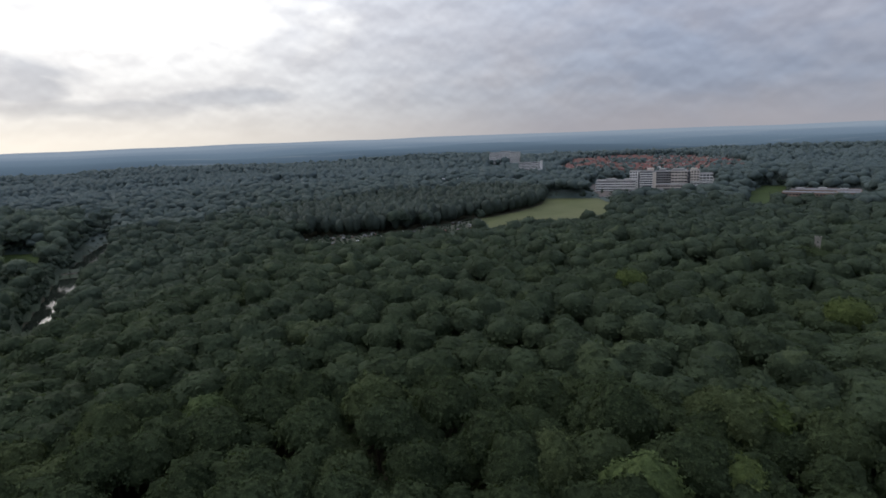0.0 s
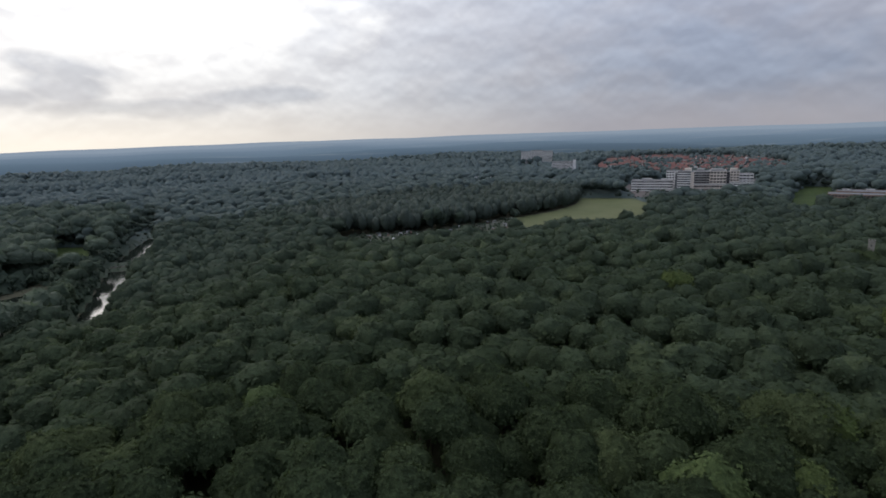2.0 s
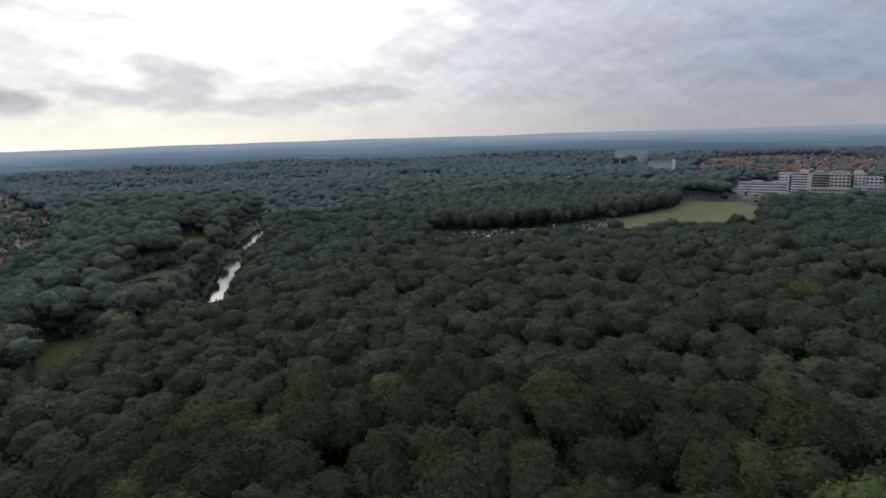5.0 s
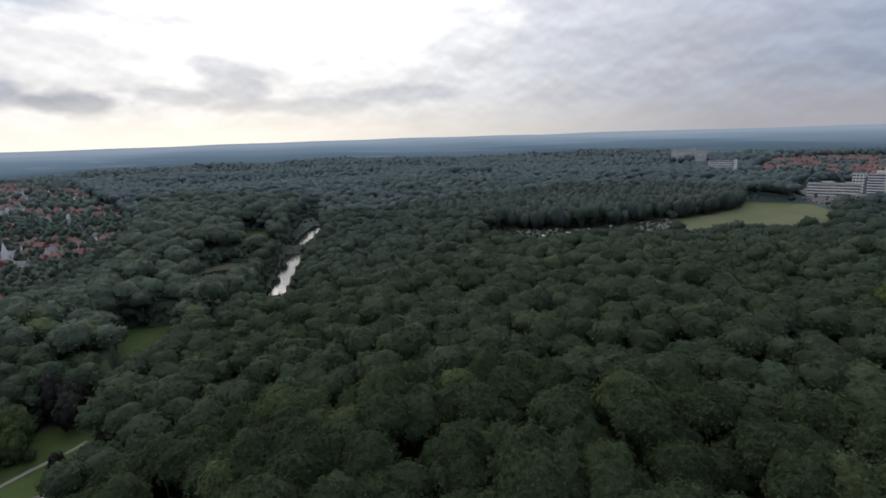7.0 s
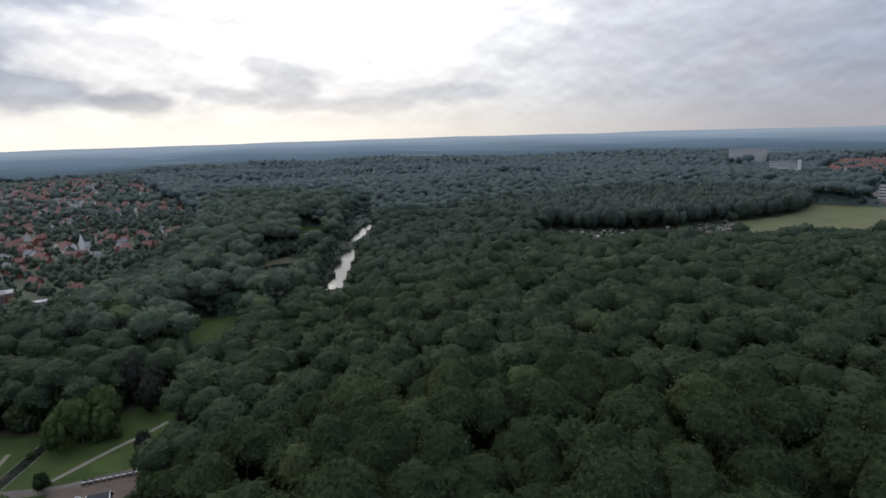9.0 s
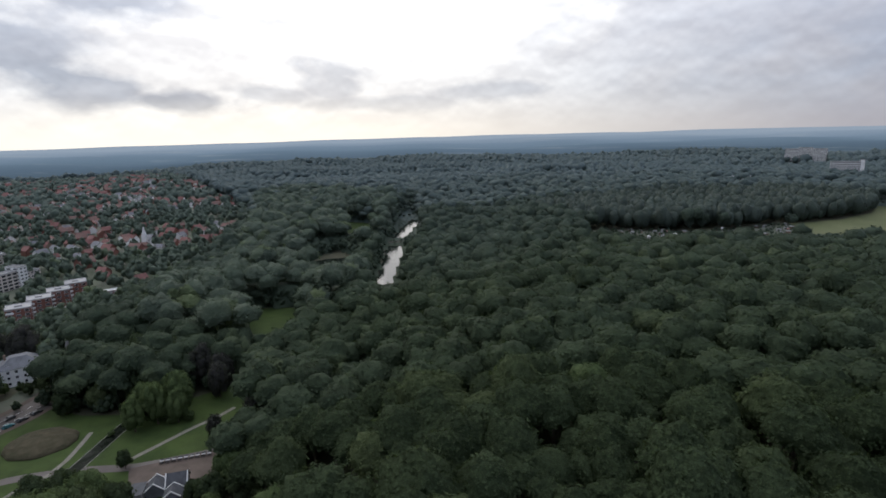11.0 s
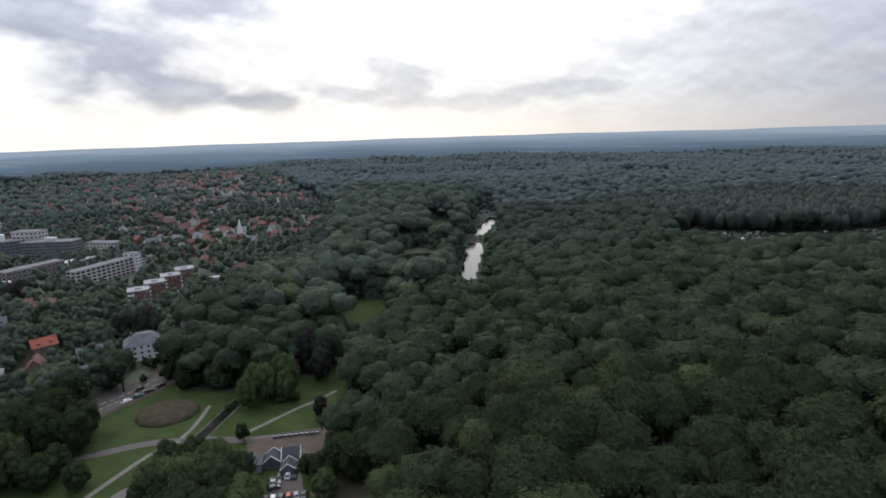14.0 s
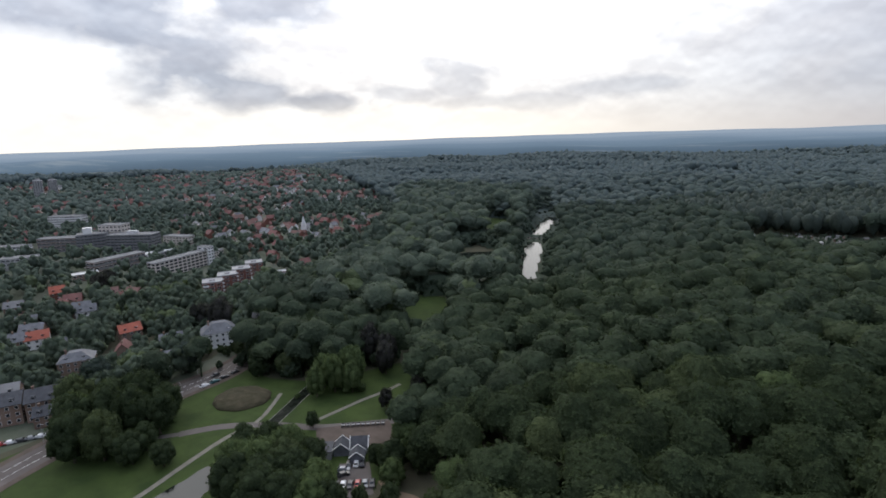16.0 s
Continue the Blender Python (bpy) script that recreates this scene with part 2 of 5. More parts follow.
TILE_OLD = material("weathered_roof_tile", mottled(rgb(0.13, 0.08, 0.07), rgb(0.19, 0.115, 0.10), 0.25, 6.0, 0.85, 0.03))
FELT = material("roof_felt", mottled(rgb(0.14, 0.14, 0.145), rgb(0.22, 0.22, 0.22), 0.15, 2.0, 0.85, 0.01))
ZINC = material("pale_roof_sheet", mottled(rgb(0.5, 0.5, 0.5), rgb(0.62, 0.62, 0.62), 0.2, 3.0, 0.5, 0.01, 0.5))
STONE = material("tower_stone", mottled(rgb(0.17, 0.165, 0.145), rgb(0.25, 0.24, 0.215), 0.3, 3.0, 0.9, 0.04))
METAL = material("dark_metal", mottled(rgb(0.05, 0.05, 0.052), rgb(0.08, 0.08, 0.082), 0.5, 5.0, 0.45, 0.002, 0.5))
RUBBER = material("tyre_rubber", mottled(rgb(0.02, 0.02, 0.02), rgb(0.03, 0.03, 0.03), 0.5, 9.0, 0.8, 0.002))
GLASS = material("window_glass", lambda n: surface(n, rgb(0.018, 0.022, 0.027), 0.15, gloss=0.3))
WATER = material("pond_water", lambda n: surface(n, rgb(0.012, 0.015, 0.012), 0.05, bump=n.noise(place_of(n), 0.8, 3.0), depth=0.03, gloss=0.5))

CANAL = material("canal_water", lambda n: surface(n, rgb(0.010, 0.013, 0.009), n.span(n.noise(place_of(n), 0.35, 4.0), 0.45, 0.6, 0.55, 0.08), bump=n.noise(place_of(n), 0.8, 3.0), depth=0.02, gloss=0.03))


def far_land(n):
    """The last hills before the horizon, glowing, with the blue haze of distance painted in by reach."""
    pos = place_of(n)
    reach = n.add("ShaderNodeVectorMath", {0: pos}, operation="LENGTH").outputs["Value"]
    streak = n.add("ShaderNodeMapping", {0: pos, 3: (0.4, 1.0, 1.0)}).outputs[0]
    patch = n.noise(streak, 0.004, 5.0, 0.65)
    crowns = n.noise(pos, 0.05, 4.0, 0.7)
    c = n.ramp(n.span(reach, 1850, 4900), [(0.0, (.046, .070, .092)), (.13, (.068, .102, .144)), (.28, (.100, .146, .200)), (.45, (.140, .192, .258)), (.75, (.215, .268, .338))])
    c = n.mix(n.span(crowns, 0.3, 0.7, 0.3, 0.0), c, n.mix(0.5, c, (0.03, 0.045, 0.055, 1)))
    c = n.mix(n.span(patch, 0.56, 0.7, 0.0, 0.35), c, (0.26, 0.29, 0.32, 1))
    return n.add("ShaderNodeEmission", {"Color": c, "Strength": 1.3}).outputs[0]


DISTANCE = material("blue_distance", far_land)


def paint(name, colour):
    return material(name, lambda n: surface(n, (*colour, 1), 0.3, gloss=0.6))


CAR_PAINTS = [paint("car_white", (0.7, 0.7, 0.7)), paint("car_dark", (0.03, 0.032, 0.036)), paint("car_teal", (0.03, 0.12, 0.13)),
              paint("car_grey", (0.25, 0.26, 0.27)), paint("car_red", (0.35, 0.03, 0.025))]

# ---- ground ----
def smooth(v):
    v = np.clip(v, 0, 1)
    return v * v * (3 - 2 * v)


def ground(x, y):
    """The height of the land: a flat valley with ponds, a wooded hill east of it, the town west, far hills."""
    x, y = np.asarray(x, float), np.asarray(y, float)
    d = np.hypot(x + 30, y + 20)
    xv = np.interp(y, [0, 60, 100, 230, 330, 476, 690, 900], [-245, -250, -245, -285, -280, -325, -395, -500])
    s = x - xv
    far = 0.012 * np.clip(d - 500, 0, 1000) + 0.0165 * np.clip(d - 1500, 0, None)
    hill = 15 * smooth((s - 70) / 110) * (1 - 0.35 * smooth((y - 350) / 150)) * (1 - smooth((d - 1500) / 500))
    east = 3 * smooth((x - 10) / 80) * (1 - smooth((y - 350) / 200))
    west = 3 * smooth((-s - 60) / 100)
    roll = smooth((d - 800) / 900) * (7 * np.sin(x * .0031 + 1.2) * np.cos(y * .0024 + .4) + 4 * np.sin(x * .0071 + y * .0043)
                                      + 3 * np.cos(y * .0093 - x * .004)) * (1 - .6 * smooth((d - 2500) / 2000))
    valley = smooth((45 - np.abs(s)) / 25) * smooth((720 - y) / 60) * smooth((d - 500) / 60)
    return (far + roll) * (1 - valley) + hill + east + west


def gz(x, y):
    return float(ground(x, y))


def mesh_of(name, verts, faces, mat=None, soft=False):
    """A mesh from an array of places and an array of faces with equally many corners."""
    me = bpy.data.meshes.new(name)
    verts, faces = np.asarray(verts, np.float32), np.asarray(faces, np.int32)
    n, k = faces.shape
    me.vertices.add(len(verts))
    me.vertices.foreach_set("co", verts.ravel())
    me.loops.add(n * k)
    me.loops.foreach_set("vertex_index", faces.ravel())
    me.polygons.add(n)
    me.polygons.foreach_set("loop_start", np.arange(0, n * k, k, dtype=np.int32))
    me.polygons.foreach_set("use_smooth", np.full(n, soft))
    me.update(calc_edges=True)
    me.validate()
    if mat:
        me.materials.append(mat)
    return me


def ring_sheet(name, radii, turns, mat, raised=0.0, soft=True):
    a = np.linspace(0, 2 * np.pi, turns, endpoint=False)
    r = np.asarray(radii)
    x, y = -30 + r[:, None] * np.cos(a), -20 + r[:, None] * np.sin(a)
    z = ground(x, y) + raised
    i, j = np.meshgrid(np.arange(len(r) - 1), np.arange(turns), indexing="ij")
    k = (j + 1) % turns
    f = np.stack([i * turns + j, (i + 1) * turns + j, (i + 1) * turns + k, i * turns + k], -1).reshape(-1, 4)
    return new(name, mesh_of(name, np.stack([x, y, z], -1).reshape(-1, 3), f, mat, soft))


radii = np.concatenate([[0.01], np.arange(20, 700, 8), np.geomspace(700, 4930, 90)])
tagged(ring_sheet("ground", radii, 360, SOIL), "dark leaf-littered forest floor reaching to the horizon", "ground", kind="structure")
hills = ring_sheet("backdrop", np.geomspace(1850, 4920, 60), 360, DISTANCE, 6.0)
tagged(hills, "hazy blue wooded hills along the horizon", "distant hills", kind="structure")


def link(name, me, parent, label=""):
    ob = new(name, me)
    ob.parent = parent
    return tagged(ob, label)


def part(name, bm, mat, parent, label=""):
    me = bpy.data.meshes.new(name)
    bm.to_mesh(me)
    bm.free()
    me.materials.append(mat)
    return link(name, me, parent, label)


def empty(name, x, y, z, turn=0.0):
    ob = new(name)
    ob.empty_display_size = 0.5
    ob.matrix_basis = pose(x, y, z, 0, 0, turn)
    return ob


def box(bm, x0, y0, z0, x1, y1, z1, bevel=0.0):
    vs = [bm.verts.new((x, y, z)) for z in (z0, z1) for x, y in ((x0, y0), (x1, y0), (x1, y1), (x0, y1))]
    for q in ((3, 2, 1, 0), (4, 5, 6, 7), (0, 1, 5, 4), (1, 2, 6, 5), (2, 3, 7, 6), (3, 0, 4, 7)):
        bm.faces.new([vs[i] for i in q])
    return vs


def inside(x, y, poly):
    x, y = np.asarray(x, float), np.asarray(y, float)
    hit = np.zeros(x.shape, bool)
    for (ax, ay), (bx, by) in zip(poly, poly[1:] + poly[:1]):
        cross = (ay > y) != (by > y)
        hit ^= cross & (x < (bx - ax) * (y - ay) / (by - ay if by != ay else 1e-9) + ax)
    return hit


def drape(name, poly, mat, raised, label, category, step=12.0, level=None):
    """A patch of ground cover with the outline poly, laid over the land."""
    bm = bmesh.new()
    bm.faces.new([bm.verts.new((x, y, 0)) for x, y in poly])
    if level is None:
        xs, ys = [p[0] for p in poly], [p[1] for p in poly]
        for lo, hi, no in ((min(xs), max(xs), (1, 0, 0)), (min(ys), max(ys), (0, 1, 0))):
            for c in np.arange(lo + step, hi, step):
                co = (c, 0, 0) if no[0] else (0, c, 0)
                bmesh.ops.bisect_plane(bm, geom=bm.verts[:] + bm.edges[:] + bm.faces[:], plane_co=co, plane_no=no)
    for v in bm.verts:
        v.co.z = (gz(v.co.x, v.co.y) if level is None else level) + raised
    bm.normal_update()
    for f in bm.faces:
        if f.normal.z < 0:
            f.normal_flip()
    me = bpy.data.meshes.new(name)
    bm.to_mesh(me)
    bm.free()
    me.materials.append(mat)
    return tagged(new(name, me), label, category, kind="structure")


def wavy(poly, step=5.0, sway=1.2, seed=3):
    """The outline with a ragged edge, as grass and water have."""
    rng, out = random.Random(seed), []
    for (ax, ay), (bx, by) in zip(poly, poly[1:] + poly[:1]):
        n = max(1, int(math.hypot(bx - ax, by - ay) / step))
        for i in range(n):
            k = i / n
            out.append((ax + (bx - ax) * k + rng.uniform(-sway, sway) * (i > 0), ay + (by - ay) * k + rng.uniform(-sway, sway) * (i > 0)))
    return out


def strip(line, width):
    """The outline of a way of that width along a line."""
    left, right = [], []
    for i, p in enumerate(line):
        a, b = Vector(line[max(i - 1, 0)]), Vector(line[min(i + 1, len(line) - 1)])
        n = (b - a).normalized()
        n = Vector((-n.y, n.x)) * width / 2
        left.append((p[0] + n.x, p[1] + n.y))
        right.append((p[0] - n.x, p[1] - n.y))
    return left + right[::-1]


def curve_line(line, n=6):
    """A smooth line through the points."""
    out, p = [], [line[0]] + list(line) + [line[-1]]
    for i in range(1, len(p) - 2):
        a, b, c, d = (Vector(q) for q in p[i - 1:i + 3])
        for j in range(n):
            t = j / n
            out.append(tuple(0.5 * (2 * b + (c - a) * t + (2 * a - 5 * b + 4 * c - d) * t * t + (3 * b - a - 3 * c + d) * t ** 3)))
    return out + [tuple(line[-1])]


PARK = [(-303, -30), (-301, 60), (-303, 104), (-276, 106), (-254, 116), (-243, 138), (-234, 158), (-217, 152), (-200, 124), (-189, 106),
        (-168, 80), (-152, 70), (-148, 54), (-166, 42), (-190, 30), (-214, 5), (-220, -30)]
MEADOW = [(-314, 246), (-286, 258), (-262, 232), (-262, 208), (-284, 208)]
GLADE = [(-462, 560), (-419, 566), (-390, 520), (-398, 496), (-420, 505)]
POND = [(-264, 318), (-254, 334), (-268, 362), (-285, 400), (-303, 440), (-315, 461), (-331, 456), (-316, 424), (-296, 386), (-279, 352)]
UPPER_POND = [(-334, 499), (-347, 540), (-364, 588), (-374, 618), (-391, 621), (-382, 590), (-370, 552), (-357, 518), (-348, 494)]
DARK_POND = [(-372, 380), (-366, 420), (-335, 405), (-318, 372), (-312, 345), (-335, 340)]
HAY = [(45, 630), (49, 568), (120, 590), (195, 622), (222, 690), (219, 756), (149, 778), (134, 722), (95, 668)]
PLOTS = [(-140, 485), (-132, 552), (-48, 556), (42, 626), (46, 570), (-20, 535), (-80, 505)]
CLEARING = [(130, 322), (147, 303), (165, 305), (160, 326)]
WARD = [(225, 770), (330, 745), (440, 850), (440, 950), (380, 1010), (250, 930)]
PITCH = [(358, 628), (385, 626), (455, 712), (510, 795), (480, 815), (420, 740)]
CAMPUS = [(405, 662), (480, 632), (520, 640), (540, 700), (450, 715)]
SUBURB = [(262, 1250), (300, 1150), (425, 1050), (545, 985), (648, 1130), (713, 1400), (648, 1545), (520, 1555), (430, 1520), (346, 1430)]
TOWN = [(-308, -80), (-306, 60), (-312, 112), (-345, 150), (-372, 215), (-430, 325), (-505, 425), (-590, 540), (-740, 650), (-960, 800), (-1180, 930), (-1330, 1005),
        (-1480, 1030), (-1590, 880), (-1680, 650), (-1690, 330), (-1000, -20), (-700, -120)]
ROAD = curve_line([(-283, -10), (-290, 8), (-296, 30), (-300, 55), (-301, 75), (-303, 100), (-318, 135), (-345, 185), (-380, 250)])

drape("lawn", PARK, GRASS, 0.06, "mown park lawn in fresh green", "lawn", level=0.0)
drape("town_ground", TOWN, GARDENS, 0.05, "gardens and streets of the town", "ground", step=40)
drape("suburb_ground", SUBURB, GARDENS, 0.25, "gardens of the far suburb", "ground", step=30)
drape("meadow", wavy(MEADOW), GRASS, 0.12, "small green meadow between the park trees", "meadow")
drape("glade", wavy(GLADE), GRASS, 0.2, "pale green glade in the wood", "meadow")
drape("hay_field", wavy(HAY, 8, 1.0), FIELD, 0.2, "pale yellow-green mown hay field", "field")
drape("clearing", wavy(CLEARING), CLAY, 0.15, "brown bare clearing in the wood", "clearing")
drape("allotments", wavy(PLOTS, 6, 1.0), GARDENS, 0.15, "patchwork of allotment gardens", "garden")
drape("forecourt", WARD, ASPHALT, 0.15, "grey paved grounds round the hospital", "pavement")
drape("sports_pitch", PITCH, GRASS, 0.2, "pale green playing field", "field")
drape("school_yard", CAMPUS, CONCRETE, 0.2, "paved yard round the low school", "pavement")
drape("pond", wavy(POND, 4, 1.3, 5), WATER, 0.3, "long still pond mirroring the sky", "water", level=0.0)
drape("upper_pond", wavy(UPPER_POND, 4, 1.0, 7), WATER, 0.3, "upper pond beyond the footbridge", "water", level=0.0)
drape("dark_pond", wavy(DARK_POND, 5, 1.2, 6), WATER, 0.25, "dark pond in the shade of trees", "water", level=0.0)

drape("road", strip(ROAD, 13), ASPHALT, 0.10, "grey two-way road along the park", "road", step=9)
for side in (-1, 1):
    edge = [(x + side * 8.2, y) for x, y in ROAD]
    drape("pavement", strip(edge, 3.0), PAVING, 0.22, "brick pavement beside the road", "pavement", step=9)

# ---- trees ----
def ico(level):
    bm = bmesh.new()
    bmesh.ops.create_icosphere(bm, subdivisions=level, radius=1)
    v = np.array([p.co for p in bm.verts])
    f = np.array([[p.index for p in t.verts] for t in bm.faces])
    bm.free()
    return v, f


ICO = {k: ico(k) for k in (1, 2, 3, 4)}


def join(pieces):
    vs, fs, n = [], [], 0
    for v, f in pieces:
        vs.append(v)
        fs.append(f + n)
        n += len(v)
    return np.concatenate(vs), np.concatenate(fs)


def crown(rng, radius, high, lobes, level, cards, size, cone=0.0, core=.74, reach=1.35, puff=(.24, .42)):
    """A crown of many leafy lobes round (0, 0, 0), radius wide and high tall, with leaf clumps standing off it."""
    cs, rs = [np.zeros(3)], [core]
    for i in range(lobes):
        a, p = i * 2.4 + rng.uniform(-.4, .4), math.acos(1 - reach * (i + .5) / lobes)
        r = 1.0 - cone * (0.5 + 0.5 * math.cos(p))
        cs.append(np.array([math.sin(p) * math.cos(a) * r, math.sin(p) * math.sin(a) * r, math.cos(p)]) * rng.uniform(.80 - puff[1] * .66, .94 - puff[1] * .52))
        rs.append(rng.uniform(*puff))
    cs, rs = np.array(cs), np.array(rs)
    v0, f0 = ICO[level]
    pieces = []
    for i, (c, r) in enumerate(zip(cs, rs)):
        v0, f0 = ICO[level + (i == 0 and level == 1 and cards > 100)]
        k = 1 + 0.15 * np.sin(v0 @ rng.normal(0, 3.2, 3) + rng.uniform(0, 6)) + rng.normal(0, .13, len(v0))
        pieces.append((c + v0 * (r * k)[:, None], f0))
    if cards:
        d = rng.normal(0, 1, (cards * 3, 3))
        d[:, 2] += 0.55 if reach < 1.5 else 0.1
        d /= np.linalg.norm(d, axis=1)[:, None]
        which = rng.integers(0, len(cs), cards * 3)
        p = cs[which] + d * (rs[which] * rng.uniform(.92, 1.24, cards * 3))[:, None]
        gap = np.linalg.norm(p[:, None] - cs[None], axis=2) / rs[None]
        keep = np.where(gap.min(1) > .9)[0][:cards]
        p, d = p[keep], d[keep] + rng.normal(0, .5, (len(keep), 3))
        d /= np.linalg.norm(d, axis=1)[:, None]
        t = np.cross(d, rng.normal(0, 1, d.shape))
        t /= np.linalg.norm(t, axis=1)[:, None]
        b = np.cross(d, t)
        s = rng.uniform(.6, 1.3, len(p))[:, None] * size / radius
        corners = np.stack([p - t * s * .6, p + b * s * .45 + d * s * .15, p + t * s * .6, p - b * s * .45 + d * s * .15], 1)
        n = np.arange(len(p)) * 4
        f = np.concatenate([np.stack([n, n + 1, n + 2], 1), np.stack([n, n + 2, n + 3], 1)])
        pieces.append((corners.reshape(-1, 3), f))
    v, f = join(pieces)
    return v * np.array([radius, radius, high / 2]), f


def dome(rng, radius, high, level, lobes, knobs, cards, size, rough, foot=-.35):
    """A closed broad crown round (0, 0, 0): a dome of large boughs, each knobbed with leaf clumps, with loose sprays standing off it."""
    v, f = ICO[level]

    def swell(count, wide, deep):
        d = rng.normal(0, 1, (count, 3))
        d[:, 2] = np.abs(d[:, 2]) * 1.1 - .25
        d /= np.linalg.norm(d, axis=1)[:, None]
        arc = np.arccos(np.clip(v @ d.T, -1, 1)) / (wide * rng.uniform(.7, 1.3, count))
        return (np.clip(1 - arc ** 1.6, 0, 1) * deep * rng.uniform(.5, 1.25, count)).max(1)

    r = .72 + swell(lobes, .52, .22) + swell(knobs, .21, .15) + .06 * np.sin(v @ rng.normal(0, 2.2, 3)) + rng.normal(0, rough, len(v))
    body = v * r[:, None]
    f = f[v[f][:, :, 2].max(1) > foot]
    used, back = np.unique(f, return_inverse=True)
    pieces = [(body[used], back.reshape(f.shape))]
    if cards:
        w_ = rng.choice(used, cards)
        d = v[w_] + [0, 0, .5] + rng.normal(0, .42, (cards, 3))
        d /= np.linalg.norm(d, axis=1)[:, None]
        p = body[w_] * rng.uniform(.98, 1.07, cards)[:, None] + rng.normal(0, .05, (cards, 3))
        t = np.cross(d, rng.normal(0, 1, d.shape))
        t /= np.linalg.norm(t, axis=1)[:, None]
        b = np.cross(d, t)
        k = rng.uniform(.6, 1.3, cards)[:, None] * size / radius
        corners = np.stack([p - t * k * .6, p + b * k * .45 + d * k * .15, p + t * k * .6, p - b * k * .45 + d * k * .15], 1)
        n = np.arange(cards) * 4
        pieces.append((corners.reshape(-1, 3), np.concatenate([np.stack([n, n + 1, n + 2], 1), np.stack([n, n + 2, n + 3], 1)])))
    v2, f2 = join(pieces)
    return v2 * np.array([radius, radius, high / 2]), f2


def tube(points, radii, sides):
    v, f = [], []
    for p, r in zip(points, radii):
        a = np.arange(sides) * 2 * np.pi / sides
        v.append(np.stack([p[0] + r * np.cos(a), p[1] + r * np.sin(a), np.full(sides, p[2])], 1))
    for i in range(len(points) - 1):
        for j in range(sides):
            k = (j + 1) % sides
            a, b, c, d = i * sides + j, i * sides + k, (i + 1) * sides + k, (i + 1) * sides + j
            f += [[a, b, c], [a, c, d]]
    return np.concatenate(v), np.array(f)


def trunk(rng, tall, thick):
    pieces = [tube([(0, 0, -.4), (0, 0, .4), (.1, .05, tall * .5), (.2, -.1, tall)], [thick * 1.5, thick, thick * .75, thick * .35], 7)]
    for i in range(4):
        a, z = i * 1.6 + rng.uniform(-.4, .4), tall * rng.uniform(.45, .7)
        o = np.array([math.cos(a), math.sin(a)])
        pieces.append(tube([(.1, .05, z), (*(o * 1.3), z + 2.2), (*(o * 3.4), z + 4.6)], [thick * .45, thick * .3, thick * .1], 5))
    return join(pieces)


rng = np.random.default_rng(11)
NEAR = []  # broad crowns seen from close by
for i in range(7):
    v, f = dome(rng, 7.6, 15.0, 3, 13 + i % 4, 75, 1500, 0.66, .03, -.15)
    NEAR.append((mesh_of("crown", v + [0, 0, 14.5], f, None, True), mesh_of("trunk", *trunk(rng, 13.5, .42), BARK, True)))
TALL = []  # slim upright crowns
for i in range(2):
    v, f = crown(rng, 4.6, 20.0, 30, 1, 1250, 0.6, .25, .5, 1.9)
    TALL.append((mesh_of("crown", v + [0, 0, 11.2], f, None, True), mesh_of("trunk", *trunk(rng, 14, .4), BARK, True)))
WIDE = []  # park trees with leaves down to the grass
for i in range(4):
    v, f = crown(rng, 7.4, 20.0, 28, 1, 1400, 0.66, .1, .58, 1.9)
    WIDE.append((mesh_of("crown", v + [0, 0, 11.0], f, None, True), mesh_of("trunk", *trunk(rng, 11, .5), BARK, True)))
ROUND = []  # shrubs and small park trees
for i in range(2):
    v, f = crown(rng, 2.6, 6.4, 18, 1, 650, 0.42, .15, .58, 1.85)
    ROUND.append((mesh_of("crown", v + [0, 0, 3.6], f, None, True), mesh_of("trunk", *trunk(rng, 3.0, .16), BARK, True)))
BY_LEAF = {}


def tree(kind, i, x, y, size, turn, leaf, label, name="tree", category="tree", group="", stretch=1.0):
    c, t = kind[i % len(kind)]
    key = (c.name, leaf.name)
    if key not in BY_LEAF:
        BY_LEAF[key] = c.copy()
        BY_LEAF[key].materials.append(leaf)
    ob = empty(name, x, y, gz(x, y), turn)
    ob.scale = (size, size, size * stretch)
    link("trunk", t, ob)
    link("crown", BY_LEAF[key], ob)
    return tagged(ob, label, category, group)


def hexes(x0, x1, y0, y1, gap, jitter, seed):
    g = np.random.default_rng(seed)
    ys = np.arange(y0, y1, gap * .866)
    out = []
    for i, yy in enumerate(ys):
        xs = np.arange(x0 + (i % 2) * gap / 2, x1, gap)
        out.append(np.stack([xs, np.full(len(xs), yy)], 1))
    p = np.concatenate(out)
    return p + g.uniform(-jitter, jitter, p.shape) * gap, g


def sector(p):
    """The stretch of land that lies in view: its angle (degrees left of north) and its distance."""
    dx, dy = p[:, 0] + 30, p[:, 1] + 20
    return np.degrees(np.arctan2(-dx, dy)), np.hypot(dx, dy)


OPEN = [PARK, MEADOW, GLADE, POND, UPPER_POND, DARK_POND, HAY, PLOTS, CLEARING, WARD, PITCH, CAMPUS, SUBURB, TOWN]


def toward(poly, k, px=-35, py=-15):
    """The outline scaled towards a camera place, by default the middle of the flight."""
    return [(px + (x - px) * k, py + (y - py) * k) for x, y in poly]


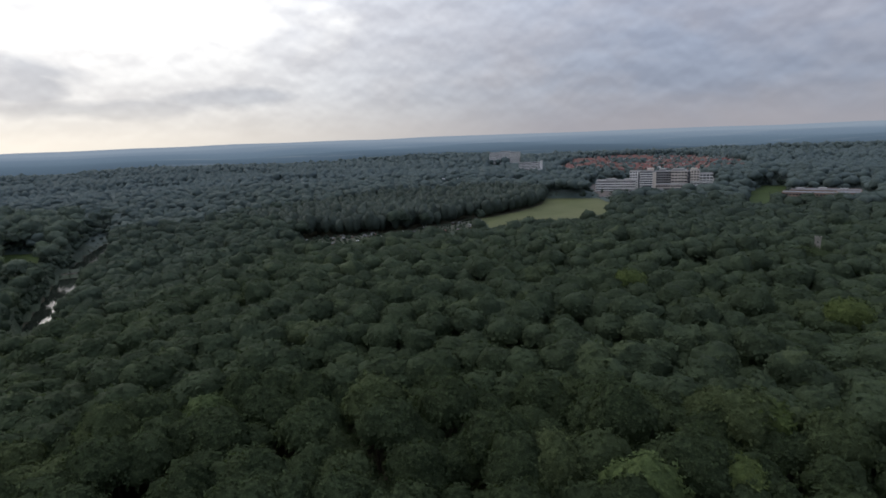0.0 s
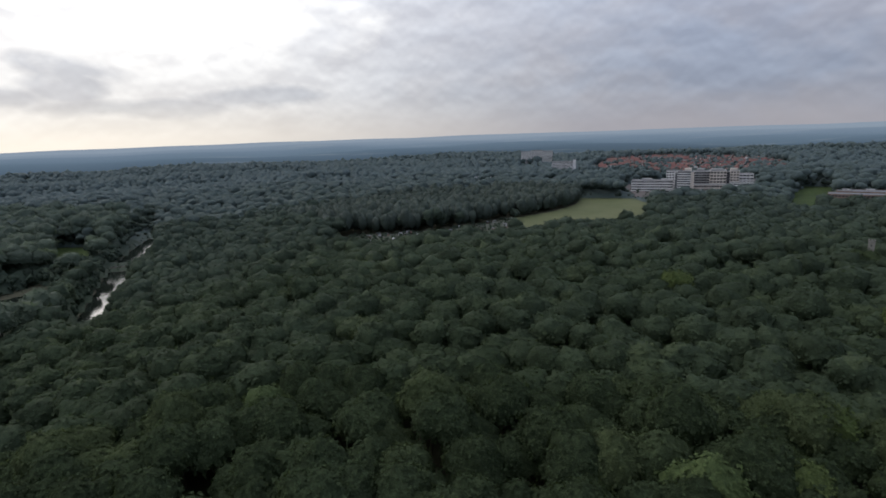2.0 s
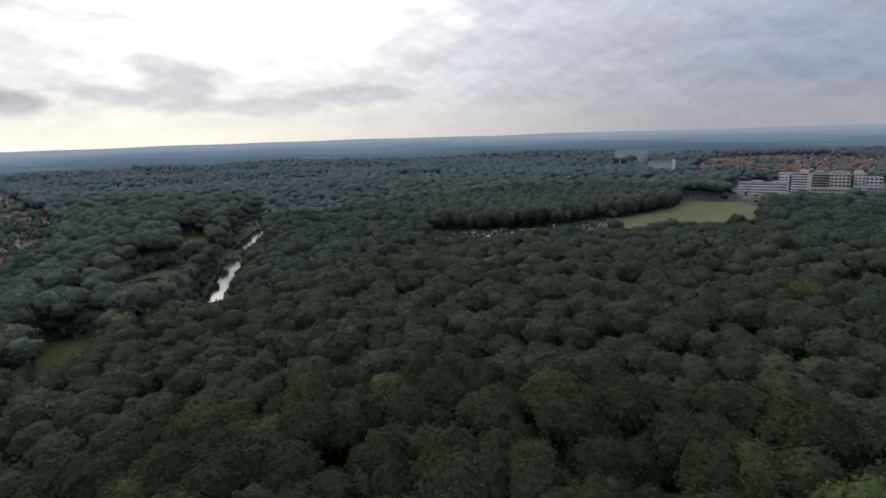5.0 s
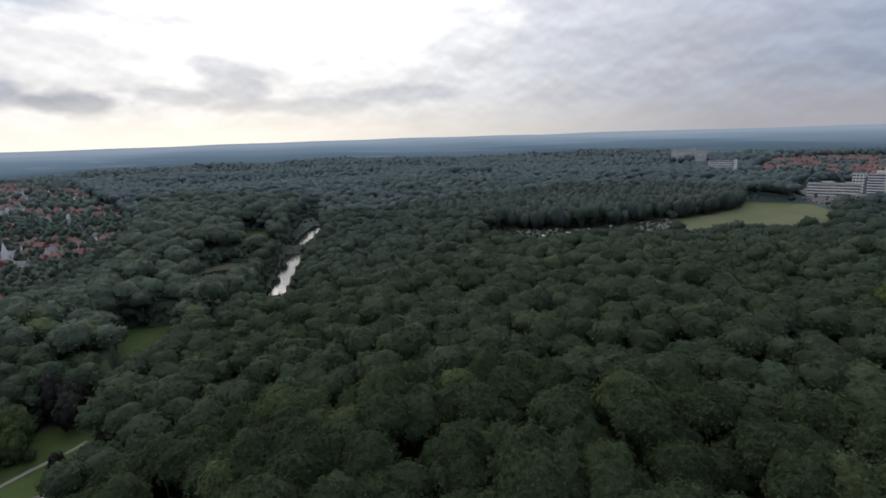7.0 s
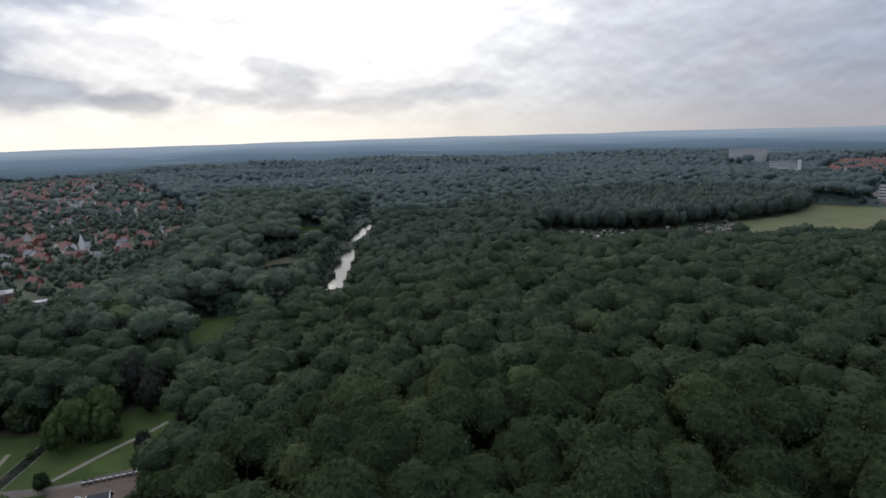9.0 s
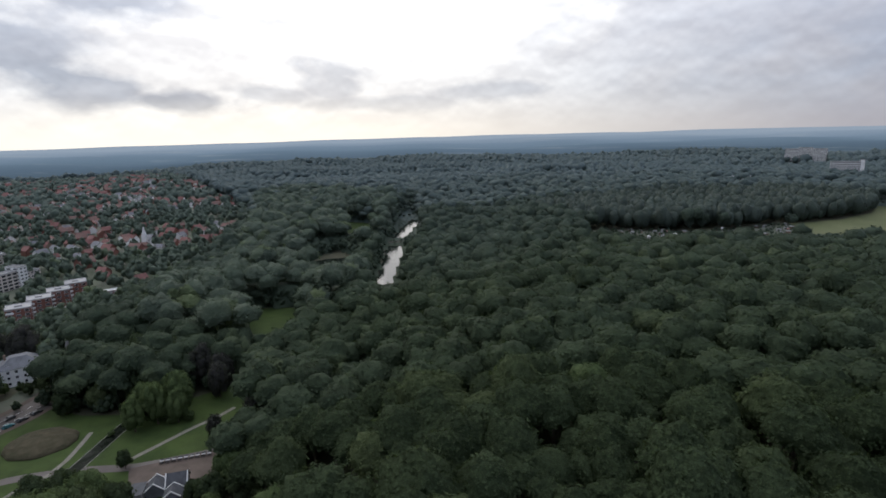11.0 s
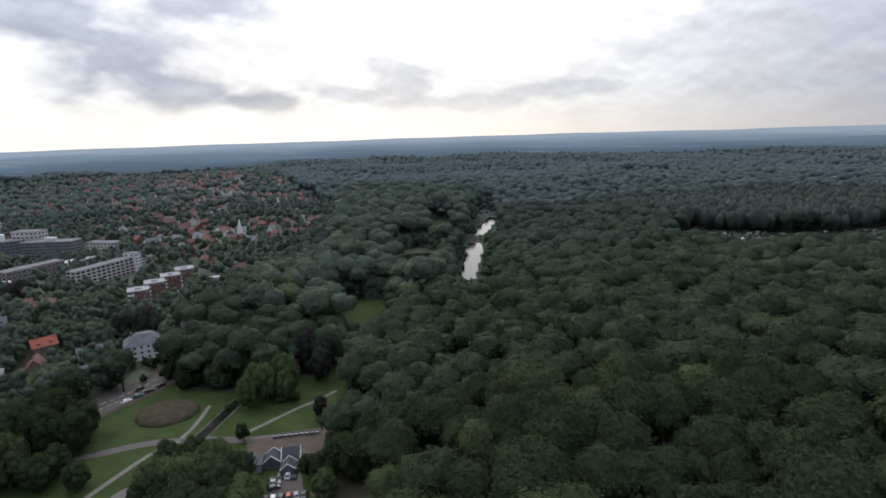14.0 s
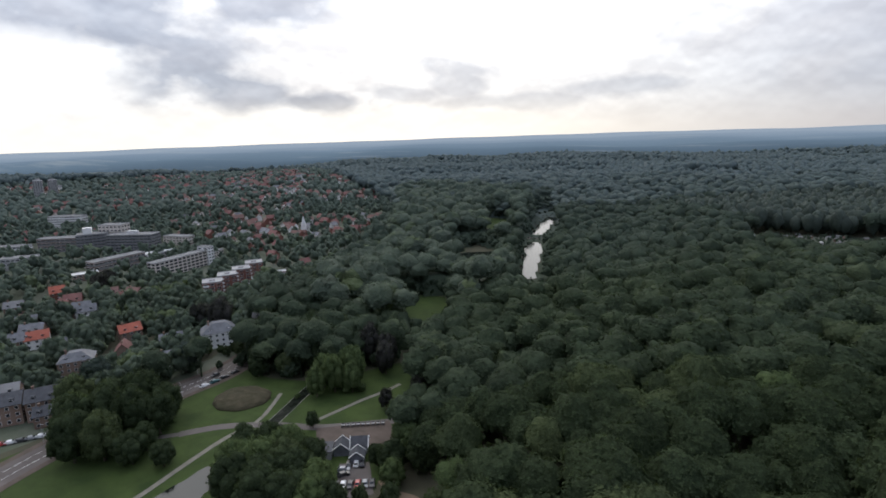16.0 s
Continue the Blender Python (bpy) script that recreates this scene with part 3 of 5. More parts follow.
# belts between the camera and water, meadows and fields, kept below its sight lines
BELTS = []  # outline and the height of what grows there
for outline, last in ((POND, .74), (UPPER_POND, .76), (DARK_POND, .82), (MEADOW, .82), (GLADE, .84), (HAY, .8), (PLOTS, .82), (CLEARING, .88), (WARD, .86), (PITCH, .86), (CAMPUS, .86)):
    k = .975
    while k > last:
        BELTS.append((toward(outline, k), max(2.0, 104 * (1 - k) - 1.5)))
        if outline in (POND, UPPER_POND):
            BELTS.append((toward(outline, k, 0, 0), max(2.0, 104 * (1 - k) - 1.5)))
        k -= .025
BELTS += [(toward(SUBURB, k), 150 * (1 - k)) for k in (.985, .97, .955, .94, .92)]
# low patches before the far flats, so they show in the camera's view
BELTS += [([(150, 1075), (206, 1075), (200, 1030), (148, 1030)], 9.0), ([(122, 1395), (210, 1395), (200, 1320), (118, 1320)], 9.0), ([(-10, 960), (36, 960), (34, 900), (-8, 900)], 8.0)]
# belts beyond the ponds, kept low so the camera sees sky mirrored
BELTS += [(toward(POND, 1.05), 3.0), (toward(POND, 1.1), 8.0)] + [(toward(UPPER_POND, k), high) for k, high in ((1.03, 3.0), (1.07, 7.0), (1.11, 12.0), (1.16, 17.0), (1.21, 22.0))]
TRACKS = [[(-176, 79), (-168, 76), (-158, 76), (-150, 68)], [(-154, 101), (-146, 96), (-132, 90), (-118, 88)]]


def in_sight_belt(p):
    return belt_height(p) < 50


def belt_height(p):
    """How high the trees may grow at p without blocking the camera's view; 99 in the closed forest."""
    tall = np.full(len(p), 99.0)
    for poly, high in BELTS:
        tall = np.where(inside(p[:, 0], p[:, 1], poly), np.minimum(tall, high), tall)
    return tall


def open_land(p):
    ok = np.zeros(len(p), bool)
    for poly in OPEN:
        ok |= inside(p[:, 0], p[:, 1], poly)
    for line in TRACKS:
        for a, b in zip(line, line[1:]):
            for k in (0, .33, .66, 1):
                ok |= np.hypot(p[:, 0] - a[0] - (b[0] - a[0]) * k, p[:, 1] - a[1] - (b[1] - a[1]) * k) < 6.5
    return ok


VILLAS = [(-339, 117), (-345, 150), (-360, 53), (-382, 236), (-387, 89), (-418, 53), (-449, 89), (-484, 117), (-419, 160), (-427, 176), (-435, 193), (-443, 209)]


def front_of_villas(p):
    """The strips from the villas towards the camera's last place, kept clear so they show."""
    hit = np.zeros(len(p), bool)
    for x, y in VILLAS:
        w_ = Vector((-57 - x, -36 - y)).normalized()
        along, aside = (p[:, 0] - x) * w_.x + (p[:, 1] - y) * w_.y, (p[:, 0] - x) * w_.y - (p[:, 1] - y) * w_.x
        hit |= (along > -3) & (along < (46 if x > -350 else 28)) & (np.abs(aside) < 10)
    return hit


def woodland(p):
    return ~open_land(p) & ~in_sight_belt(p)


# old broad trees stand in the valley round the ponds
VALLEY = [(-258, 178), (-240, 250), (-262, 300), (-300, 330), (-330, 470), (-350, 500), (-395, 640), (-470, 700), (-700, 720), (-640, 600), (-560, 520), (-480, 420), (-400, 320), (-362, 225), (-330, 180), (-300, 165)]
THINNED = [(-178, 58), (-166, 34), (-142, 34), (-134, 62), (-146, 78), (-170, 74)]
SPECIAL = [(89, 251), (45.6, 100.6)]
p, g = hexes(-420, 330, 40, 420, 10.9, .29, 21)
ang, dist = sector(p)
ok = woodland(p) & ~inside(p[:, 0], p[:, 1], VALLEY) & (ang < 82) & (ang > -54) & (dist > 92)
# stands of older trees, and dark holes where trees have fallen
hole = np.sin(p[:, 0] * .071 + 1.3) * np.sin(p[:, 1] * .083 + .4) + .5 * np.sin(p[:, 0] * .19 + p[:, 1] * .13)
ok &= ~((hole > 1.12) & (g.random(len(p)) < .8)) & (g.random(len(p)) > .03)
for sx, sy in SPECIAL:
    ok &= np.hypot(p[:, 0] - sx, p[:, 1] - sy) > 6
near = ok & (dist < 186) & ~inside(p[:, 0], p[:, 1], THINNED)
mid = ok & ~near & (dist < 330) & ~front_of_villas(p) & ~inside(p[:, 0], p[:, 1], THINNED)
for i, (x, y) in enumerate(p[near]):
    s = g.uniform(.78, 1.25)
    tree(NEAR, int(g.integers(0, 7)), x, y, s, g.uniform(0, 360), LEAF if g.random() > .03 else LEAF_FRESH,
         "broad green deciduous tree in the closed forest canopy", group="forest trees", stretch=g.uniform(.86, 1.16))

for x, y, s in ((89, 251, 1.15), (45.6, 100.6, .9), (62, 106, 1.0), (79, 125, 1.1), (150, 192, 1.2)):
    tree(NEAR, 3, x, y, s, 40, LEAF_BRIGHT, "yellow-green flowering tree standing out of the forest", stretch=1.12)


def scatter(name, places, kinds, leaf, seed, label, category="woodland", sizes=(.82, 1.2), sink=0.0, soft=True):
    """Many trees in one mesh, for woods that nobody could count."""
    g = np.random.default_rng(seed)
    vs, fs, n = [], [], 0
    for x, y, z in places:
        v, f = kinds[int(g.integers(0, len(kinds)))]
        a, s = g.uniform(0, 6.283), g.uniform(*sizes)
        c, t = math.cos(a) * s, math.sin(a) * s
        q = np.empty_like(v)
        q[:, 0], q[:, 1], q[:, 2] = v[:, 0] * c - v[:, 1] * t + x, v[:, 0] * t + v[:, 1] * c + y, v[:, 2] * s * g.uniform(.9, 1.12) + z - sink
        vs.append(q)
        fs.append(f + n)
        n += len(v)
    me = mesh_of(name, np.concatenate(vs), np.concatenate(fs), leaf, soft)
    return tagged(new(name, me), label, category, kind="stuff")


def with_z(p):
    return np.column_stack([p, ground(p[:, 0], p[:, 1])])


rng = np.random.default_rng(5)
MIDDLE = []
for i in range(8):
    v, f = dome(rng, 7.6, 12.8, 3, 11 + i % 4, 45, 400, 1.05, .035, -.05)
    MIDDLE.append(join([(v + [0, 0, 15.2], f), tube([(0, 0, 0), (0, 0, 12)], [.5, .3], 4)]))
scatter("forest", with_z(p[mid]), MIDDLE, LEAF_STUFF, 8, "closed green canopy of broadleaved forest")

FARTHER = []
for i in range(8):
    v, f = dome(rng, 7.7, 12.5, 2, 9, 22, 95, 1.5, .06, -.1)
    FARTHER.append((v + [0, 0, 14.8], f))
p, g = hexes(-900, 620, 60, 800, 10.0, .28, 33)
ang, dist = sector(p)
ok = woodland(p) & ~inside(p[:, 0], p[:, 1], VALLEY) & (ang < 80) & (ang > -46) & (dist >= 330) & (dist < 720)
WOOD = [(-235, 610), (-190, 580), (-150, 545), (-92, 545), (0, 590), (46, 622), (100, 664), (134, 722), (150, 782), (60, 840), (-60, 800), (-160, 720)]
firs = inside(p[:, 0], p[:, 1], WOOD)
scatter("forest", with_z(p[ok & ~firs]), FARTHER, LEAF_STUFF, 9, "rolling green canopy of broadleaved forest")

p, g = hexes(-720, -230, 150, 740, 15.0, .33, 34)
shore = np.concatenate([np.array(wavy(o, 5, 0)) for o in (POND, UPPER_POND, DARK_POND)])
ok = inside(p[:, 0], p[:, 1], VALLEY) & (~open_land(p) & (belt_height(p) > np.where(p[:, 1] > 285, 50, 17))) & (np.array([np.hypot(*(shore - q).T).min() for q in p]) > 12) & ~front_of_villas(p)
scatter("valley_wood", with_z(p[ok]), MIDDLE, LEAF_TOWN, 36, "old broad-crowned trees in the valley round the ponds", sizes=(.95, 1.55))

p, g = hexes(-720, -230, 150, 740, 9.5, .34, 41)
tall = belt_height(p)
gap = np.array([np.hypot(*(shore - q).T).min() for q in p])
ok = inside(p[:, 0], p[:, 1], VALLEY) & ~open_land(p) & (tall > 13) & (gap > 6) & ~front_of_villas(p)
scatter("valley_wood", with_z(p[ok]), FARTHER, LEAF_STUFF, 42, "younger trees between the old ones in the valley", sizes=(.5, .72))

# trees along the eastern shore and on the spit between the ponds
q = np.array([(-251, 343), (-262, 366), (-272, 383), (-277, 396), (-287, 420), (-297, 443), (-307, 461), (-266.5, 375), (-281, 409), (-301.5, 452), (-256, 354)])
scatter("shore_trees", with_z(q), MIDDLE, LEAF_STUFF, 37, "small trees along the shore of the pond", "trees", sizes=(.38, .5))
q = np.array([(-322, 412), (-309, 391), (-334, 424), (-345, 440), (-353, 430), (-330, 438), (-300, 366), (-352, 455)])
scatter("shore_trees", with_z(q), MIDDLE, LEAF_STUFF, 40, "tall trees on the spit between the two ponds", "trees", sizes=(.7, .95))

BACK = []
for i in range(3):
    v, f = dome(rng, 8.0, 14.5, 2, 8, 18, 30, 1.4, .06, -.4)
    BACK.append((v + [0, 0, 14.0], f))
BELOW = []
for i in range(4):
    v, f = dome(rng, 8.4, 15.0, 2, 10, 24, 170, 1.3, .05, -.3)
    BELOW.append((v + [0, 0, 14.5], f))
# the forest goes on under and behind the flight
p, g = hexes(-330, 300, -320, 130, 11.4, .3, 29)
ang, dist = sector(p)
low = woodland(p) & ~inside(p[:, 0], p[:, 1], TOWN) & (p[:, 0] > -205)
scatter("forest", with_z(p[low & (dist <= 92)]), BELOW, LEAF_STUFF, 30, "green canopy of broadleaved forest below the flight", sizes=(.9, 1.2))
ok = low & (dist > 92) & (dist < 230) & ((ang >= 82) | (ang <= -54))
scatter("forest", with_z(p[ok]), BACK, LEAF_STUFF, 31, "green canopy of broadleaved forest behind the flight", sizes=(.95, 1.25))

# the dark stand of tall trees behind the field
STAND = []
for i in range(6):
    v, f = dome(rng, 7.2, 24.0, 2, 9, 20, 60, 1.4, .06, -.95)
    STAND.append((v + [0, 0, 12.6], f))
p, g = hexes(-240, 260, 540, 860, 10.2, .3, 35)
scatter("dark_wood", with_z(p[inside(p[:, 0], p[:, 1], WOOD) & ~open_land(p)]), STAND, LEAF_DEEP, 10, "dark stand of tall trees behind the field", sizes=(.8, 1.08))

GARDEN = []
for i in range(4):
    v, f = crown(rng, 6.0, 14.0, 12, 1, 170, 0.9, 0, .6, 1.8)
    GARDEN.append((v + [0, 0, 7.4], f))
SIMPLE = []
for i in range(4):
    v, f = crown(rng, 7.2, 17.0, 4, 1, 6, 1.9, 0, .66, 1.5)
    SIMPLE.append((v + [0, 0, 9.0], f))
DISTANT = []
for i in range(6):
    v, f = dome(rng, 8.4, 12.5, 2, 8, 16, 24, 1.9, .06, -.1)
    DISTANT.append((v + [0, 0, 14.0], f))
DOME = []
for i in range(5):
    v, f = ICO[1]
    k = 1 + .16 * np.sin(v @ rng.normal(0, 2.6, 3) + rng.uniform(0, 6)) + rng.normal(0, .06, len(v))
    v = v * (k * 1.0)[:, None] * [11.0, 11.0, 11.0] + [0, 0, 11.0]
    DOME.append((v, f[v[f][:, :, 2].max(1) > 6]))


def stand_height(p):
    """Older and younger stands of the far woods, with an edge between them."""
    n = np.sin(p[:, 0] * .0131 + 2.1 * np.sin(p[:, 1] * .0083)) + np.sin(p[:, 1] * .0177 + 1.7 * np.sin(p[:, 0] * .0061 + 1))
    return np.where(n > .35, 5.0, np.where(n < -.6, -4.0, 0.0))


p, g = hexes(-1100, 1000, 100, 1200, 13.0, .32, 37)
ang, dist = sector(p)
ok = woodland(p) & ~inside(p[:, 0], p[:, 1], WOOD) & (ang < 80) & (ang > -46) & (dist >= 700) & (dist < 1080)
q = with_z(p[ok])
q[:, 2] += np.minimum(stand_height(p[ok]), 2)
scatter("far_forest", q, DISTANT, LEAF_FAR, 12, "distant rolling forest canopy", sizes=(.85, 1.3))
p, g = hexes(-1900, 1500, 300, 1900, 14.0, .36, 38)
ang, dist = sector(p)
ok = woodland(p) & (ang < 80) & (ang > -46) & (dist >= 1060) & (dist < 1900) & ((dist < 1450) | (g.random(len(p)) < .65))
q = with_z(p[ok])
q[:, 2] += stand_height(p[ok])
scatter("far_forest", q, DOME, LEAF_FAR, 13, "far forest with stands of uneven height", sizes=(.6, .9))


def billows(x, y, gap, seed):
    """Heights from 0 to 1 of domes that stand in a jittered grid."""
    best = np.full(x.shape, 9.0)
    cx, cy = np.floor(x / gap), np.floor(y / gap)
    for i in (-1, 0, 1):
        for j in (-1, 0, 1):
            a, b = cx + i, cy + j
            h1 = np.modf(np.sin(a * 127.1 + b * 311.7 + seed) * 43758.5)[0] % 1
            h2 = np.modf(np.sin(a * 269.5 + b * 183.3 + seed) * 24634.6)[0] % 1
            best = np.minimum(best, np.hypot(x / gap - a - .2 - .6 * h1, y / gap - b - .2 - .6 * h2) + .12 * h1)
    return np.clip(1 - best * best * 1.1, 0, 1)


def canopy(name, r0, r1, step, turns, low, high, gap, leaf, label):
    """The closed roof of leaves between and below the single crowns, as one rolling sheet."""
    rs = [r0]
    while rs[-1] < r1:
        rs.append(rs[-1] * (1 + step))
    a = np.radians(np.linspace(-46, 80, turns))
    r = np.array(rs)[:, None]
    x, y = -30 - r * np.sin(a), -20 + r * np.cos(a)
    z = ground(x, y) + low + (high - low) * billows(x, y, gap, 3.0) + 2.0 * np.sin(x * .021) * np.sin(y * .017)
    n, k = len(rs), turns
    i, j = np.meshgrid(np.arange(n - 1), np.arange(k - 1), indexing="ij")
    f = np.stack([i * k + j, i * k + j + 1, (i + 1) * k + j + 1, (i + 1) * k + j], -1).reshape(-1, 4)
    flat = np.stack([x.ravel(), y.ravel()], 1)
    mid_p = flat[f].mean(1)
    ok = ~open_land(mid_p) & ~inside(mid_p[:, 0], mid_p[:, 1], WOOD) & ~inside(mid_p[:, 0], mid_p[:, 1], [(-235 + (x + 235) * 1.35, 70 + (y - 70) * 1.35) for x, y in PARK])
    soil = ground(x, y).ravel()
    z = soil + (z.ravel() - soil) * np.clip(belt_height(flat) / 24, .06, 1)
    rim = np.intersect1d(f[ok], f[~ok])  # at its edges the sheet comes down to the ground
    z[rim] = soil[rim] + .5
    f = f[ok][:, ::-1]
    used, back = np.unique(f, return_inverse=True)
    v = np.column_stack([flat, z])[used]
    me = mesh_of(name, v, back.reshape(f.shape), leaf, True)
    return tagged(new(name, me), label, "woodland", kind="stuff")


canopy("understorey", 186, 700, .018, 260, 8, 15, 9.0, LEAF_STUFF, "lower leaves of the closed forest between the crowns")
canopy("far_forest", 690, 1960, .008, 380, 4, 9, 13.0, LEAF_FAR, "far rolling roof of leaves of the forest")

# forest trees in the belts, sized to stay below the camera's sight lines
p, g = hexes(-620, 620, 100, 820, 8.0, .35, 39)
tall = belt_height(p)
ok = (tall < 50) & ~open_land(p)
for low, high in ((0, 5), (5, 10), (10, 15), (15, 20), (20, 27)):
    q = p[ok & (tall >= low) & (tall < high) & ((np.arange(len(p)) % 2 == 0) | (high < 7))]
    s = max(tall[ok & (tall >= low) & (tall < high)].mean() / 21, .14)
    scatter("forest_edge", with_z(q), MIDDLE if low >= 15 else BACK, LEAF_STUFF, 18 + low, "forest edge trees kept low to fit the camera's view", "woodland", sizes=(s * .85, s * 1.1))


def hem(poly, gap, wide, seed):
    """Places along the outside of an outline, where shrubs hide the feet of the trees."""
    g, out = np.random.default_rng(seed), []
    mid = np.mean(poly, axis=0)
    for (ax, ay), (bx, by) in zip(poly, poly[1:] + poly[:1]):
        length = math.hypot(bx - ax, by - ay)
        for i in range(max(1, int(length / gap))):
            k, o = g.random(), g.uniform(.5, wide)
            nx, ny = (by - ay) / length, -(bx - ax) / length
            x, y = ax + (bx - ax) * k, ay + (by - ay) * k
            if inside(x + nx, y + ny, poly):
                nx, ny = -nx, -ny
            out.append((x + nx * o, y + ny * o))
    return np.array(out)


q = np.concatenate([hem(o, 2.6, 7, 60 + i) for i, o in enumerate((MEADOW, GLADE, POND, UPPER_POND, DARK_POND, CLEARING))])
q = q[~open_land(q) & (belt_height(q) > 7)]
scatter("bank_shrubs", with_z(q), SIMPLE, LEAF_STUFF, 61, "leafy shrubs at the feet of the trees", "shrubs", sizes=(.35, .75))
q = np.concatenate([hem(o, 7, 14, 70 + i) for i, o in enumerate((WARD, PITCH, CAMPUS, HAY))])
q = q[~open_land(q) & ~in_sight_belt(q)]
scatter("wood_edge", with_z(q), SIMPLE, LEAF_STUFF, 62, "leafy edge of the wood round the open ground", "woodland", sizes=(.4, .8))
q = np.concatenate([hem(o, 8, 22, 80 + i) for i, o in enumerate((TOWN, SUBURB))])
q = q[~open_land(q) & (np.hypot(q[:, 0] + 30, q[:, 1] + 20) > 600)]
scatter("wood_edge", with_z(q), SIMPLE, LEAF_FAR, 63, "leafy edge of the wood round the houses", "woodland", sizes=(.5, 1.0))
q = hem(PARK, 3.0, 7, 90)
q = q[~open_land(q) & (q[:, 1] > 90)]
scatter("bank_shrubs", with_z(q), GARDEN, LEAF_STUFF, 64, "leafy shrubs along the edge of the park lawn", "shrubs", sizes=(.3, .7))

p, g = hexes(-370, -300, 76, 190, 7.0, .35, 92)
rd = np.array(ROAD)
ok = np.array([np.hypot(rd[:, 0] - q[0], rd[:, 1] - q[1]).min() > 12 for q in p]) & ~inside(p[:, 0], p[:, 1], PARK)
for hx, hy in ((-339, 117), (-345, 150), (-352, 96), (-330, 84), (-387, 89)):
    ok &= np.hypot(p[:, 0] - hx, p[:, 1] - hy) > 13
ok &= ~front_of_villas(p)
scatter("roadside_shrubs", with_z(p[ok]), GARDEN, LEAF_STUFF, 65, "leafy shrubs and young trees beside the road", "shrubs", sizes=(.35, .75))

# ---- buildings ----
TAKEN = []  # footprints: x, y, radius
WINDOWS = {}


def window_mesh(wide, high, frame_mat):
    """A window with a frame standing proud of the wall, its face towards -y, its middle at the origin."""
    key = (round(wide, 2), round(high, 2), frame_mat.name)
    if key not in WINDOWS:
        bm = bmesh.new()
        b = min(wide, high) * 0.09
        box(bm, -wide / 2, -.05, -high / 2, wide / 2, .02, high / 2)
        n = len(bm.faces)
        box(bm, -wide / 2 + b, -.09, -high / 2 + b, wide / 2 - b, -.04, high / 2 - b)
        bm.faces.ensure_lookup_table()
        for f in bm.faces[n:]:
            f.material_index = 1
        me = bpy.data.meshes.new("window")
        bm.to_mesh(me)
        bm.free()
        me.materials.append(frame_mat)
        me.materials.append(GLASS)
        WINDOWS[key] = me
    return WINDOWS[key]


def facade(parent, ax, ay, bx, by, z0, z1, storeys, bays, wide=.6, high=.55, frame_mat=PLASTER):
    """Rows of windows on the wall from a to b; its outer side lies to the right of that way."""
    length = math.hypot(bx - ax, by - ay)
    ux, uy = (bx - ax) / length, (by - ay) / length
    me = window_mesh(length / bays * wide, (z1 - z0) / storeys * high, frame_mat)
    for i in range(bays):
        for j in range(storeys):
            k = length * (i + .5) / bays
            ob = link("window", me, parent)
            ob.matrix_basis = pose(ax + ux * k + uy * .03, ay + uy * k - ux * .03, z0 + (z1 - z0) * (j + .52) / storeys, 0, 0, math.degrees(math.atan2(uy, ux)))


def flat_roof(parent, x0, y0, x1, y1, z, mat=FELT, rim=CONCRETE):
    bm = bmesh.new()
    box(bm, x0 + .3, y0 + .3, z, x1 - .3, y1 - .3, z + .25)
    part("roof", bm, mat, parent)
    bm = bmesh.new()
    for q in ((x0 - .12, y0 - .12, x1 + .12, y0 + .3), (x0 - .12, y1 - .3, x1 + .12, y1 + .12), (x0 - .12, y0 + .3, x0 + .3, y1 - .3), (x1 - .3, y0 + .3, x1 + .12, y1 - .3)):
        box(bm, q[0], q[1], z - .1, q[2], q[3], z + .7)
    part("parapet", bm, rim, parent)


def bands(parent, x0, y0, x1, y1, z0, z1, storeys, mat, out=.25, high=.42, name="balcony"):
    """A continuous parapet at each storey, all round."""
    step = (z1 - z0) / storeys
    for j in range(storeys):
        bm = bmesh.new()
        box(bm, x0 - out, y0 - out, z0 + j * step, x1 + out, y1 + out, z0 + (j + high) * step)
        part(name, bm, mat, parent)


def wing(thing, name, x0, y0, x1, y1, z1, storeys, bays, side, wall, z0=0.0, roof=FELT, wide=.6, high=.5, rim=CONCRETE, frame_mat=PLASTER, band=None):
    """One block of a building, with its roof and windows."""
    bm = bmesh.new()
    box(bm, x0, y0, z0 - 1.5, x1, y1, z1)
    body = part(name, bm, wall, thing)
    flat_roof(body, x0, y0, x1, y1, z1, roof, rim)
    if band:
        bands(body, x0, y0, x1, y1, z0, z1, storeys, band)
    if bays:
        facade(body, x0, y0, x1, y0, z0, z1, storeys, bays, wide, high, frame_mat)
    if side:
        facade(body, x1, y0, x1, y1, z0, z1, storeys, side, wide, high, frame_mat)
        facade(body, x0, y1, x0, y0, z0, z1, storeys, side, wide, high, frame_mat)
    return body


def plant(thing, x, y, z, w, d, h, mat=CONCRETE):
    bm = bmesh.new()
    box(bm, x - w / 2, y - d / 2, z, x + w / 2, y + d / 2, z + h)
    part("plant_room", bm, mat, thing)


def site(name, x, y, turn, label, category, radius, group=""):
    TAKEN.append((x, y, radius))
    return tagged(empty(name, x, y, gz(x, y), turn), label, category, group)


# the hospital on the far hill
h = site("hospital", 304, 803, -20.7, "large hospital of white and cream blocks with a tall slab", "hospital", 60)
wing(h, "tower", -10, 0, 7, 14, 30, 9, 4, 3, SLATE, wide=.8, high=.5, frame_mat=SLATE, band=PLASTER)
wing(h, "stair_core", 7.2, 1, 12, 13, 29, 9, 0, 0, CREAM)
wing(h, "lift_core", -13, 1, -10.2, 13, 27.5, 9, 0, 0, SLATE)
wing(h, "office_wing", -74, 12, -16, 34, 15, 4, 16, 5, SLATE, wide=.96, high=.5, band=PLASTER)
plant(h, -52, 22, 15.2, 14, 8, 3.0)
plant(h, -28, 24, 15.2, 10, 7, 2.4)
